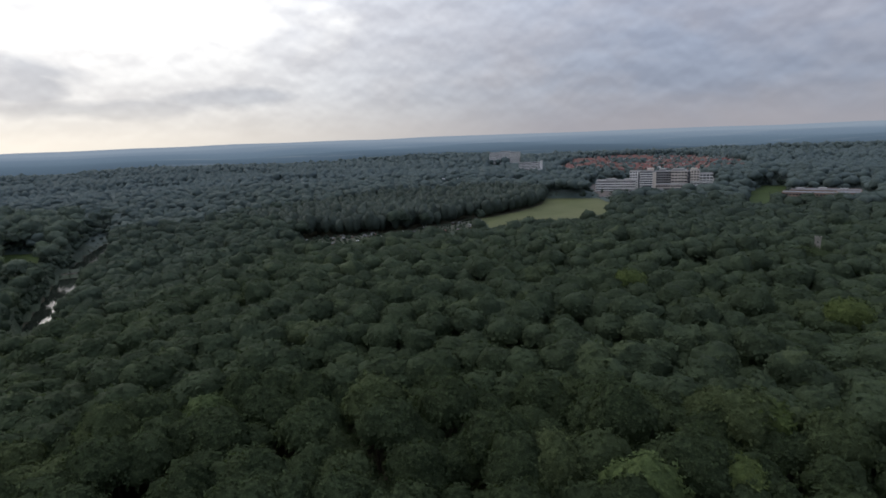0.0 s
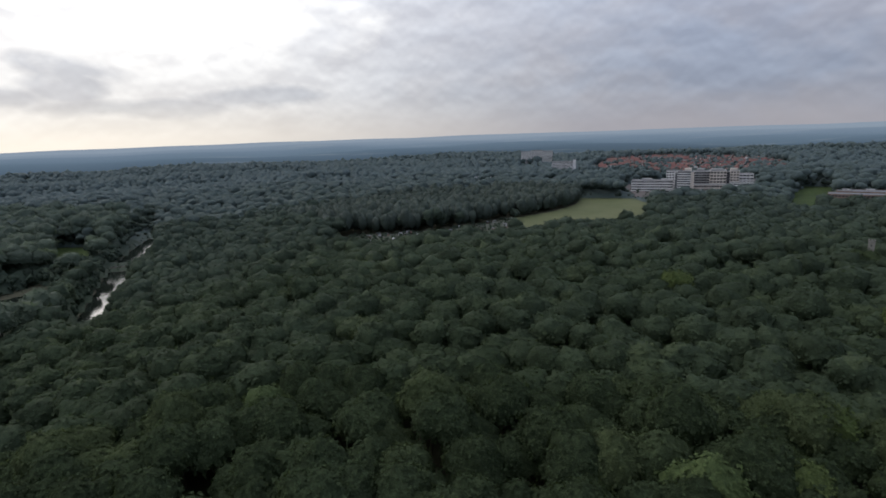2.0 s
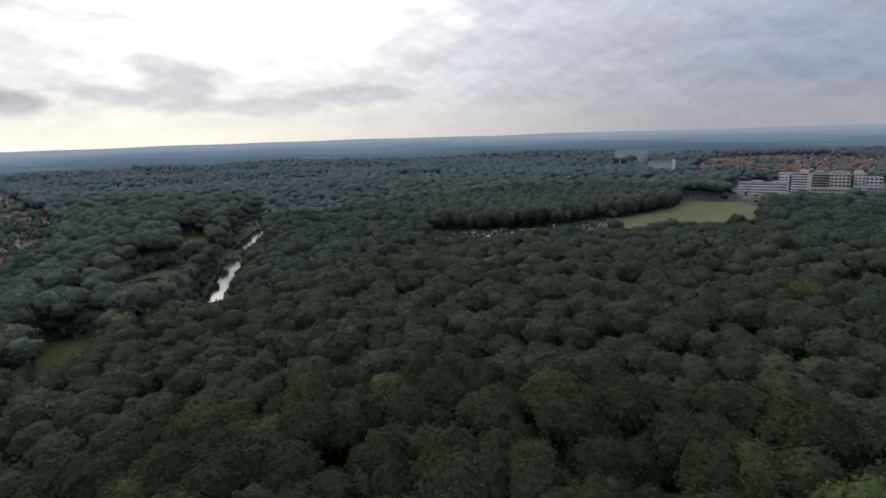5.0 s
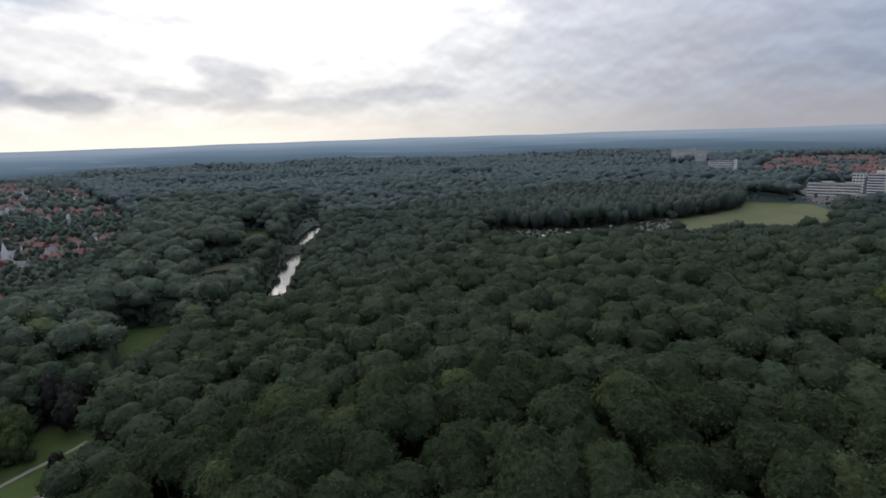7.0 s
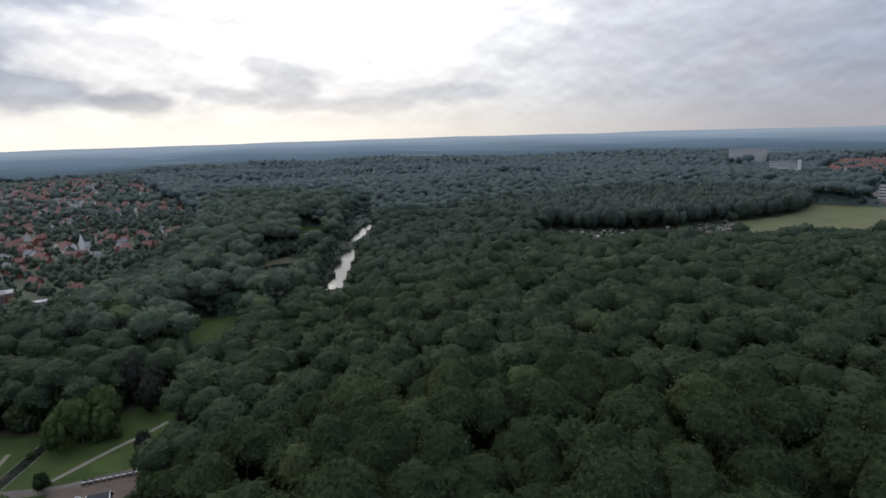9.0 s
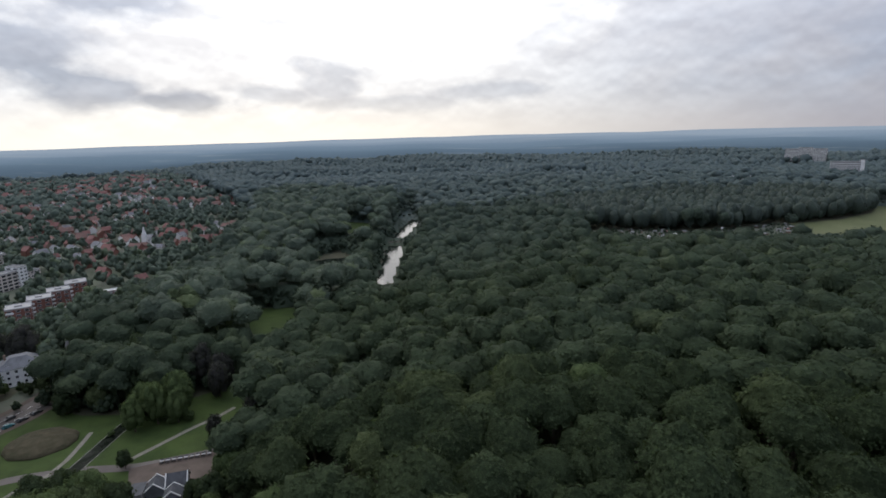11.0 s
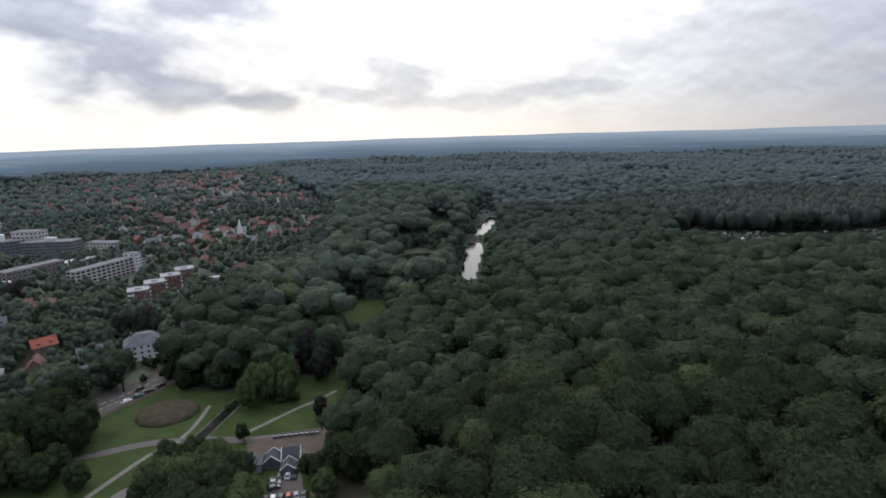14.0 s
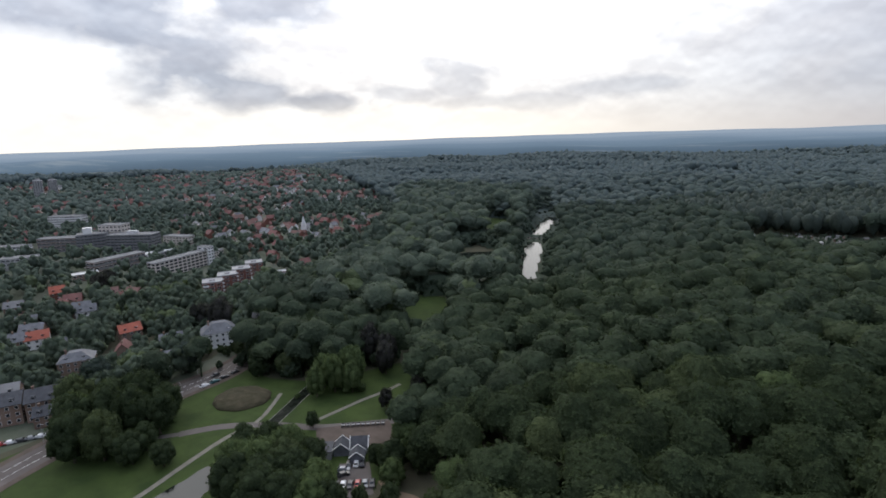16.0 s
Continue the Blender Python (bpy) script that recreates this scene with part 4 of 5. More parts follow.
wing(h, "rear_block", -26, 44, -10.5, 62, 27, 7, 4, 4, PLASTER, wide=.74, high=.56, frame_mat=SLATE)
wing(h, "link_block", 12, 52, 34, 72, 25.5, 7, 6, 4, CONCRETE, wide=.92, high=.58, frame_mat=SLATE)
wing(h, "ward_block", 34.2, 40, 56, 66, 27, 6, 5, 5, CREAM, wide=.76, high=.55, frame_mat=SLATE)
plant(h, 22, 62, 25.5, 10, 9, 4)
plant(h, 4, 40, 26, 10, 8, 6, CREAM)
plant(h, 44, 52, 27, 16, 8, 3.0)
wing(h, "cream_tower", 61, 44, 73, 60, 27, 7, 3, 3, CREAM, wide=.6, high=.5, frame_mat=SLATE)
wing(h, "dark_core", 56.2, 48, 60.8, 60, 25.5, 7, 1, 0, SLATE)
plant(h, 66, 52, 27, 9, 8, 3.5, CREAM)
wing(h, "east_block", 73.2, 48, 92, 66, 22, 5, 4, 4, PLASTER, wide=.76, high=.56, frame_mat=SLATE)
wing(h, "low_wing", 12, 20, 60, 38, 8.5, 2, 14, 4, CREAM, wide=.8, frame_mat=SLATE)
wing(h, "terrace_wing", 60.2, 22, 96, 40, 11.5, 3, 9, 4, PLASTER, wide=.85, frame_mat=SLATE)
wing(h, "far_wing", 92.2, 46, 112, 64, 13.5, 3, 7, 4, PLASTER, wide=.6, frame_mat=SLATE)
wing(h, "entrance_wing", -34, -12, 22, -2, 5.0, 1, 12, 2, CONCRETE, wide=.85)

h = site("apartment_building", 178, 1085, -9, "white block of flats with long balconies above the trees", "apartment building", 34)
wing(h, "body", -22, 0, 19, 14, 33, 11, 9, 3, SLATE, wide=.8, high=.6, band=PLASTER)
wing(h, "stair_tower", 19.2, 1, 24, 12, 36, 11, 0, 0, PLASTER)
h = site("apartment_building", 166, 1400, -8, "pale grey long block of flats on the skyline", "apartment building", 60)
for i in range(3):
    wing(h, "body", -39 + i * 26, 4 * (i % 2), -13.3 + i * 26, 15 + 4 * (i % 2), 34.5 + 2.5 * (i == 1), 12, 7, 0, CONCRETE, wide=.8, high=.55, band=PLASTER)
h = site("villa", 14, 966, 0, "long white house above the edge of the far wood", "house", 22)
wing(h, "body", -18, 0, 18, 12, 18, 5, 9, 2, PLASTER, roof=ZINC, rim=PLASTER)
h = site("farmhouse", -545, 884, 26, "small pale house between the far trees", "house", 12)
wing(h, "body", -9, 0, 9, 8, 7, 2, 4, 2, CREAM, roof=ZINC)

for x, y, hi in ((-1413, 347, 37), (-1462, 388, 33)):
    h = site("apartment_tower", x, y, 66, "grey tower block far beyond the town", "apartment building", 20, "far tower blocks")
    wing(h, "body", -8, 0, 8, 11, hi, 12, 4, 3, CONCRETE, wide=.7, high=.5, frame_mat=SLATE, rim=PLASTER)
    plant(h, 0, 7, hi, 8, 6, 3)

# the low school
h = site("school", 470, 668, -34, "wide low school of brown brick with flat grey roofs", "school", 46)
wing(h, "front_wing", -42, -10, 14, 12, 7.5, 2, 16, 5, BRICK_DULL, wide=.8, roof=SLATE, rim=BRICK_DULL, frame_mat=SLATE)
wing(h, "rear_wing", -34, 12.2, 40, 40, 8.5, 2, 18, 6, BRICK_DULL, wide=.8, roof=SLATE, rim=BRICK_DULL, frame_mat=SLATE)
wing(h, "east_wing", 14.2, -16, 38, 12, 9.0, 2, 7, 6, BRICK_DULL, wide=.7, roof=SLATE, rim=BRICK_DULL, frame_mat=SLATE)
for x, y in ((-24, 26), (0, 30), (22, 24)):
    plant(h, x, y, 8.5, 9, 6, 2.2)
h = site("annex", 512, 606, -34, "red brick annex beside the school", "building", 20)
wing(h, "body", -14, -6, 14, 8, 7, 2, 8, 3, BRICK, wide=.6, frame_mat=SLATE)

# the look-out tower on the wooded hill
h = site("lookout_tower", 212, 301, -35, "square stone look-out tower rising out of the trees", "tower", 5)
bm = bmesh.new()
box(bm, -1.5, -1.5, -1, 1.5, 1.5, 27.5)
body = part("shaft", bm, STONE, h)
bm = bmesh.new()
for a in range(4):
    for k in (-1.15, 0, 1.15):
        x, y = (k, -1.3) if a == 0 else (k, 1.3) if a == 1 else (-1.3, k) if a == 2 else (1.3, k)
        box(bm, x - .4, y - .3, 27.5, x + .4, y + .3, 28.3)
part("battlements", bm, STONE, h)
facade(body, -1.5, -1.5, 1.5, -1.5, 20, 27, 2, 1, .22, .3, STONE)

for x, y, k in ((206.5, 293, 1.12), (203, 297, 1.1), (209, 290, 1.05), (199, 291, 1.1)):
    tree(NEAR, 1, x, y, k, x * 9, LEAF, "broad green tree before the stone tower", group="forest trees")

# flats and offices of the town
for x, y, hi in ((-419, 159.6, 13.2), (-427.2, 176, 13.6), (-435.3, 192.8, 13.6), (-443.2, 209.4, 14.0)):
    h = site("apartment_block", x, y, 60, "stepped red brick block of flats with a white roof edge", "apartment building", 11, "red brick blocks")
    body = wing(h, "body", -6.5, -6, 6.5, 7, hi, 5, 3, 3, BRICK, roof=CONCRETE, rim=CONCRETE, wide=.55)
    bm = bmesh.new()
    for j in range(5):
        box(bm, -6.2, -7.1, j * hi / 5 + .1, -2.2, -5.9, j * hi / 5 + 1.1)
    part("balconies", bm, PLASTER, h, "white balcony fronts")
    plant(h, 0, 1, hi, 4, 3, 1.2, CONCRETE)
for x, y in ((-411, 165), (-419, 178), (-428, 192), (-434, 205), (-438, 230)):
    h = site("garage", x, y, 62, "low garage with a pale flat roof", "garage", 6, "garages")
    bm = bmesh.new()
    box(bm, -4.5, -3, -.5, 4.5, 3, 2.7)
    part("wall", bm, BRICK, h)
    bm = bmesh.new()
    box(bm, -4.7, -3.2, 2.7, 4.7, 3.2, 3.0)
    part("roof", bm, ZINC, h)
    bm = bmesh.new()
    for k in (-3, 0, 3):
        box(bm, k - 1.2, -3.08, 0, k + 1.2, -2.98, 2.2)
    part("door", bm, CONCRETE, h)


def run_block(name, a, b, deep, tall, storeys, bays, side, wall, label, **more):
    """A long block whose front runs from a to b."""
    turn = math.degrees(math.atan2(b[1] - a[1], b[0] - a[0]))
    length = math.hypot(b[0] - a[0], b[1] - a[1])
    h = site(name, (a[0] + b[0]) / 2, (a[1] + b[1]) / 2, turn, label, "apartment building", length / 2)
    for k in (.2, .8):
        TAKEN.append((a[0] + (b[0] - a[0]) * k, a[1] + (b[1] - a[1]) * k, length * .3))
    wing(h, "body", -length / 2, 0, length / 2, deep, tall, storeys, bays, side, wall, **more)
    return h


h = run_block("apartment_building", (-512, 163), (-524, 214), 10, 13.5, 5, 12, 2, CREAM, "long cream-grey gallery flats with rows of dark windows", wide=.72, high=.62, frame_mat=SLATE)
wing(h, "stair_block", 26.5, -2, 33, 11, 16.5, 6, 2, 2, PLASTER)
wing(h, "end_block", 33.2, -1, 45, 10, 11, 4, 4, 2, CREAM)
h = run_block("office_building", (-574, 140), (-582, 186), 12, 11, 3, 12, 2, BRICK_DULL, "long brown three-storey building with flat roof", wide=.8, high=.5, band=FELT)
wing(h, "low_wing", 24, -2, 52, 9, 8, 2, 7, 2, CONCRETE, roof=ZINC, rim=PLASTER)
h = run_block("office_building", (-687, 166), (-675, 192), 18, 19, 6, 8, 4, SLATE, "large blue-grey slab of flats with bands of windows", wide=.85, high=.5, band=FELT, frame_mat=CONCRETE)
plant(h, -4, 8, 19.5, 8, 8, 6, PLASTER)
h = run_block("office_building", (-668, 187), (-627, 213), 16, 18, 6, 12, 4, SLATE, "blue-grey slab of flats with window bands", wide=.85, high=.5, band=FELT, frame_mat=CONCRETE)
plant(h, 0, 8, 18.5, 10, 5, 3, ZINC)
wing(h, "core", -44, 16, -18, 30, 26, 7, 6, 3, CREAM)
run_block("office_building", (-735, 146), (-704, 174), 14, 14, 4, 9, 3, BRICK_DULL, "brown office block with a flat roof", wide=.8, band=FELT)
run_block("office_building", (-672, 96), (-655, 120), 14, 10, 3, 8, 3, CONCRETE, "low grey office block", wide=.8, band=CONCRETE)
run_block("office_building", (-748, 112), (-725, 132), 12, 10, 3, 8, 3, CONCRETE, "low grey office block", wide=.8, band=PLASTER)
run_block("office_building", (-612, 145), (-606, 158), 9, 4.5, 1, 4, 2, PLASTER, "small white flat-roofed building", roof=ZINC)
run_block("office_building", (-565, 120), (-560, 138), 9, 5.5, 2, 5, 2, BRICK_DULL, "low brown brick building with white roof edge", roof=ZINC, rim=PLASTER)
run_block("apartment_building", (-912, 210), (-874, 236), 13, 15, 5, 12, 3, CONCRETE, "pale flats with white balconies far in the town", band=PLASTER)
run_block("apartment_building", (-660, 240), (-628, 252), 12, 9, 3, 8, 3, CREAM, "pale flats behind the grey slab")


# ---- houses ----
def gable(bm, x0, y0, x1, y1, z, rise, thick=.22, out=.45):
    """A pitched roof with its ridge along x, of real thickness."""
    ym = (y0 + y1) / 2
    s = rise / (ym - y0)
    pts = [(y0 - out, z - out * s), (ym, z + rise), (y1 + out, z - out * s), (y1 + out, z - out * s + thick), (ym, z + rise + thick), (y0 - out, z - out * s + thick)]
    ends = [[bm.verts.new((x, *p)) for p in pts] for x in (x0 - out, x1 + out)]
    bm.faces.new(ends[0])
    bm.faces.new(ends[1][::-1])
    for i in range(6):
        j = (i + 1) % 6
        bm.faces.new([ends[0][j], ends[0][i], ends[1][i], ends[1][j]])


def hip(bm, x0, y0, x1, y1, z, rise, top=.35, out=.4):
    """A hipped roof with a flat top."""
    mx, my = (x1 - x0) / 2 * (1 - top), (y1 - y0) / 2 * (1 - top)
    low = [bm.verts.new((x, y, z)) for x, y in ((x0 - out, y0 - out), (x1 + out, y0 - out), (x1 + out, y1 + out), (x0 - out, y1 + out))]
    lid = [bm.verts.new((x, y, z + rise)) for x, y in ((x0 + mx, y0 + my), (x1 - mx, y0 + my), (x1 - mx, y1 - my), (x0 + mx, y1 - my))]
    bm.faces.new(low[::-1])
    bm.faces.new(lid)
    for i in range(4):
        j = (i + 1) % 4
        bm.faces.new([low[i], low[j], lid[j], lid[i]])


def house(x, y, turn, wide, deep, high, rise, wall, roof, label, full=True, hipped=False, name="house", group=""):
    h = tagged(empty(name, x, y, gz(x, y), turn), label, "house", group)
    TAKEN.append((x, y, max(wide, deep) * .55))
    bm = bmesh.new()
    x0, x1, y0, y1 = -wide / 2, wide / 2, -deep / 2, deep / 2
    box(bm, x0, y0, -1.5, x1, y1, high)
    if not hipped:
        for xx in (x0, x1):
            v = [bm.verts.new((xx + d, yy, zz)) for d in (0, .3 if xx < 0 else -.3) for yy, zz in ((y0, high), (y1, high), (0, high + rise))]
            bm.faces.new(v[:3])
            bm.faces.new(v[3:][::-1])
    body = part("wall", bm, wall, h)
    bm = bmesh.new()
    if hipped:
        hip(bm, x0, y0, x1, y1, high, rise)
    else:
        gable(bm, x0, y0, x1, y1, high, rise)
    part("roof", bm, roof, h)
    bm = bmesh.new()
    cx = x0 + wide * .22
    box(bm, cx - .45, -.4, high + rise * .4, cx + .45, .4, high + rise + 1.1)
    box(bm, cx - .52, -.47, high + rise + 1.1, cx + .52, .47, high + rise + 1.25)
    part("chimney", bm, BRICK_DULL, h)
    if full:
        facade(body, x0, y0, x1, y0, 0.2, high, max(2, int(high / 2.8)), max(3, int(wide / 3)), .42, .52)
        facade(body, x1, y0, x1, y1, 0.2, high, max(2, int(high / 2.8)), max(2, int(deep / 3.5)), .38, .5)
        for k in (-.25, .25):
            bm = bmesh.new()
            box(bm, wide * k - .8, y0 * .78, high + .5, wide * k + .8, y0 * .35, high + 2.1)
            d = part("dormer", bm, roof, h)
            w_ = link("window", window_mesh(1.2, 1.0, PLASTER), d)
            w_.matrix_basis = pose(wide * k, y0 * .78 - .03, high + 1.35)
    return h


# villas and terraces beside the park
house(-339, 117, 62, 19, 13, 8.6, 4.6, PLASTER, SLATE, "white villa with a hipped slate roof and dormers", hipped=True, name="villa")
house(-345, 150, 50, 12, 11, 7.0, 4.6, CONCRETE, SLATE, "grey villa with a steep slate roof", name="villa")
house(-360, 53, 62, 15, 11, 8.6, 3.6, BRICK_DULL, SLATE, "brown brick villa with a grey hipped roof", hipped=True, name="villa")
house(-382, 236, 40, 16, 12, 10, 4.0, PLASTER, SLATE, "white town villa with grey mansard roof", hipped=True, name="villa")
house(-334, 17, 64, 13, 11, 9, 3.6, BRICK_DULL, SLATE_DARK, "brown town house with a dark slate roof", name="town_house", group="terrace by the road")
house(-327, 29, 64, 12, 11, 9, 3.8, BRICK_DULL, SLATE_DARK, "brown town house with a dark slate roof", name="town_house", group="terrace by the road")
house(-347, 20, 64, 12, 10, 8, 3.4, BRICK_DULL, FELT, "brown town house with a grey roof", name="town_house", group="terrace by the road")
house(-318, 27, 64, 9, 8, 5.5, 2.8, BRICK_DULL, SLATE_DARK, "low brown brick annex with a slate roof", name="town_house", group="terrace by the road")
for x, y, turn, roof, wall in ((-387, 89, 75, TILE_FRESH, BRICK_DULL), (-418, 53, 70, TILE_FRESH, PLASTER), (-421, 46, 70, SLATE, BRICK_DULL), (-432, 55, 60, SLATE, BRICK_DULL),
                               (-456, 59, 60, SLATE, BRICK_DULL), (-483, 93, 70, TILE, BRICK), (-449, 89, 64, SLATE, PLASTER), (-458, 90, 64, SLATE, BRICK_DULL),
                               (-480, 87, 20, TILE, BRICK_DULL), (-523, 96, 70, TILE_FRESH, BRICK), (-484, 117, 62, TILE_OLD, BRICK_DULL), (-458, 117, 20, TILE, BRICK), (-466, 126, 20, TILE_OLD, BRICK), (-504, 65, 64, FELT, BRICK_DULL),
                               (-367, 203, 40, SLATE, BRICK_DULL), (-357, 179, 40, SLATE, BRICK_DULL), (-381, 180, 50, SLATE, BRICK_DULL), (-373, 192, 40, FELT, PLASTER), (-362, 191, 40, SLATE, BRICK_DULL),
                               (-352, 96, 62, SLATE, PLASTER), (-330, 84, 62, SLATE, PLASTER)):
    r = random.uniform
    tone = {TILE: "orange tiled", TILE_FRESH: "bright orange tiled", TILE_OLD: "weathered red tiled", SLATE: "dark slate", FELT: "grey felt"}[roof]
    house(x, y, turn + r(-6, 6), r(9, 12), r(8, 10), r(5.2, 6.8), r(3, 4.2), wall, roof, "brick house with a %s roof among garden trees" % tone)

# rows of houses farther into the town, and the red-roofed suburb beyond the hospital
PROTOS = []
for i, (wide, deep, high, rise, wall, roof) in enumerate(((12, 8.5, 5.6, 3.8, BRICK, TILE), (10, 8, 5.4, 4.2, BRICK_DULL, TILE), (14, 9, 5.8, 4.0, BRICK, TILE_OLD), (11, 9, 5.6, 3.4, PLASTER, TILE_OLD),
                                                          (11, 9, 6.0, 3.6, PLASTER, SLATE), (13, 9, 5.6, 3.8, CREAM, TILE), (10, 8, 5.6, 4.0, PLASTER, TILE))):
    tone = {TILE: "an orange-red", TILE_OLD: "a weathered red", SLATE: "a dark slate"}[roof]
    hue = {BRICK: "red brick", BRICK_DULL: "brown brick", PLASTER: "white", CREAM: "cream"}[wall]
    PROTOS.append((wide, deep, high, rise, wall, roof, "%s house with %s pitched roof in the town" % (hue, tone)))
MADE = {}


def row_house(kind, x, y, turn, size, group):
    if kind not in MADE:
        q = PROTOS[kind]
        MADE[kind] = house(x, y, turn, *q[:6], q[6], full=False, group=group)
        ob = MADE[kind]
        for kx, kz in ((-.28, 1.5), (.28, 1.5), (-.28, 4.1), (.28, 4.1)):
            w_ = link("window", window_mesh(1.7, 1.4, PLASTER), ob)
            w_.matrix_basis = pose(q[0] * kx, -q[1] / 2 - .03, kz)
        bm = bmesh.new()
        box(bm, q[0] * .1, -q[1] * .3, q[2] + .6, q[0] * .1 + 2.2, -q[1] * .12, q[2] + 2.2)
        part("dormer", bm, q[5], ob)
        return
    TAKEN.append((x, y, 7))
    ob = copy_thing(MADE[kind], pose(x, y, gz(x, y), 0, 0, turn))
    ob.scale = (size, size, size)
    tagged(ob, group=group)


BIG = [(-780, 70), (-760, 270), (-600, 270), (-470, 245), (-400, 240), (-396, 140), (-480, 70), (-640, 60)]
g = np.random.default_rng(77)
p, _ = hexes(-1690, -330, 60, 1040, 24.0, .32, 51)
ang, dist = sector(p)
order = np.argsort(dist)
count, FAR_HOUSES = 0, []
for (x, y), a, d in zip(p[order], ang[order], dist[order]):
    if not inside(x, y, TOWN) or inside(x, y, BIG) or a > 80 or d > 1800 or any(math.hypot(x - q[0], y - q[1]) < q[2] + 8 for q in TAKEN[:90]):
        continue
    patch = math.sin(x * .013 + .7) * math.sin(y * .017 + 2.1)  # gardens and woods between the streets
    if patch > (.3 if d < 700 else .4) or g.random() < (.7 if a > 66 and d > 700 else .25) or d < 420 and g.random() < .5:
        continue
    kind = int(g.choice(7, p=[.2, .15, .2, .12, .15, .08, .1]))
    turn = 60 + 40 * math.sin(x * .009) + float(g.choice([0, 90])) + g.uniform(-8, 8)
    count += 1
    if count <= 250:
        row_house(kind, x, y, turn, g.uniform(.72, 1.02), "town houses")
    else:
        FAR_HOUSES.append((x, y, turn, g.uniform(.75, 1.1), kind))
p, _ = hexes(235, 780, 960, 1700, 22.0, .28, 53)
RED_HOUSES = [(x, y, float(g.choice([0, 90])) - 20 + g.uniform(-10, 10), g.uniform(.85, 1.15), int(g.choice([0, 1, 2, 2, 3, 5, 6]))) for x, y in p if inside(x, y, SUBURB) and g.random() > .2 and math.sin(x * .021 + 1) * math.sin(y * .017 + .5) < .55]


def far_houses(name, spots, label):
    """Houses too far off to be told apart one by one: their walls, and their roofs, by colour."""
    walls, roofs = {}, {}
    for x, y, turn, size, kind in spots:
        wide, deep, high, rise, wall, roof, _ = PROTOS[kind]
        m = pose(x, y, gz(x, y), 0, 0, turn) @ Matrix.Scale(size, 4)
        a, b = walls.setdefault(wall.name, (wall, bmesh.new()))[1], roofs.setdefault(roof.name, (roof, bmesh.new()))[1]
        for v in box(a, -wide / 2, -deep / 2, -2, wide / 2, deep / 2, high):
            v.co = m @ v.co
        n = len(b.verts)
        gable(b, -wide / 2, -deep / 2, wide / 2, deep / 2, high, rise)
        b.verts.ensure_lookup_table()
        for v in b.verts[n:]:
            v.co = m @ v.co
        TAKEN.append((x, y, 7))
    for kind, lot in (("walls", walls), ("roofs", roofs)):
        for mat, bm in lot.values():
            me = bpy.data.meshes.new(name)
            bm.to_mesh(me)
            bm.free()
            me.materials.append(mat)
            tagged(new(name + "_" + kind, me), label % kind, "houses", kind="stuff")


far_houses("suburb", RED_HOUSES, "%s of the far red-tiled suburb")
far_houses("town", FAR_HOUSES, "%s of distant town houses among trees")
for x, y in ((560, 800), (572, 812), (585, 806), (548, 812), (600, 822), (537, 800)):
    row_house(int(g.choice([0, 1])), x, y, g.uniform(0, 90), 1.0, "houses behind the playing field")

# church with a pale spire
h = site("church", -566, 362, 30, "small church with a white pointed spire between the houses", "church", 12)
bm = bmesh.new()
box(bm, -4, -9, -1, 4, 9, 8)
part("nave", bm, PLASTER, h)
bm = bmesh.new()
gable(bm, -4, -9, 4, 9, 8, 4.5)
part("roof", bm, SLATE, h)
bm = bmesh.new()
box(bm, -2.2, -13.2, -1, 2.2, -9, 14)
part("tower", bm, PLASTER, h)
bm = bmesh.new()
bmesh.ops.create_cone(bm, cap_ends=True, segments=8, radius1=2.6, radius2=.08, depth=9, matrix=pose(0, -11.1, 18.5))
part("spire", bm, ZINC, h)

# garden sheds and glasshouses on the allotments
g = np.random.default_rng(91)
p, _ = hexes(-140, 46, 480, 630, 11.0, .3, 55)
shed = None
for i, (x, y) in enumerate(p):
    if not inside(x, y, PLOTS) or g.random() < .6:
        continue
    roof = (FELT, ZINC if i % 4 == 1 else FELT, TILE_OLD if i % 2 else SLATE)[i % 3]
    h = tagged(empty("garden_shed", x, y, gz(x, y), g.uniform(0, 180)), "small garden shed with a %s roof on an allotment" % {FELT: "grey felt", ZINC: "pale sheet", TILE_OLD: "red tiled", SLATE: "dark"}[roof], "shed", "allotment sheds")
    bm = bmesh.new()
    box(bm, -1.8, -1.3, -.3, 1.8, 1.3, 2.1)
    part("wall", bm, (BRICK_DULL, CONCRETE, BARK)[i % 3], h)
    bm = bmesh.new()
    gable(bm, -1.8, -1.3, 1.8, 1.3, 2.1, .8, .1, .25)
    part("roof", bm, roof, h)

p, _ = hexes(-140, 46, 480, 630, 6.0, .35, 56)
scatter("garden_shrubs", with_z(p[inside(p[:, 0], p[:, 1], PLOTS)]), SIMPLE, LEAF_STUFF, 57, "hedges and fruit bushes of the allotments", "shrubs", sizes=(.1, .28))

# trees between the houses
taken = np.array(TAKEN)


def off_houses(p, front=9.0):
    """Trees stand clear of walls, and mostly clear of the side towards the camera."""
    ok = np.ones(len(p), bool)
    for x, y, r in taken:
        ok &= np.hypot(p[:, 0] - x, p[:, 1] - y) > r + 3.0
        ok &= np.hypot(p[:, 0] - x - r * .9 - 3, p[:, 1] - y + r * .55 + 3) > front * .8
    return ok


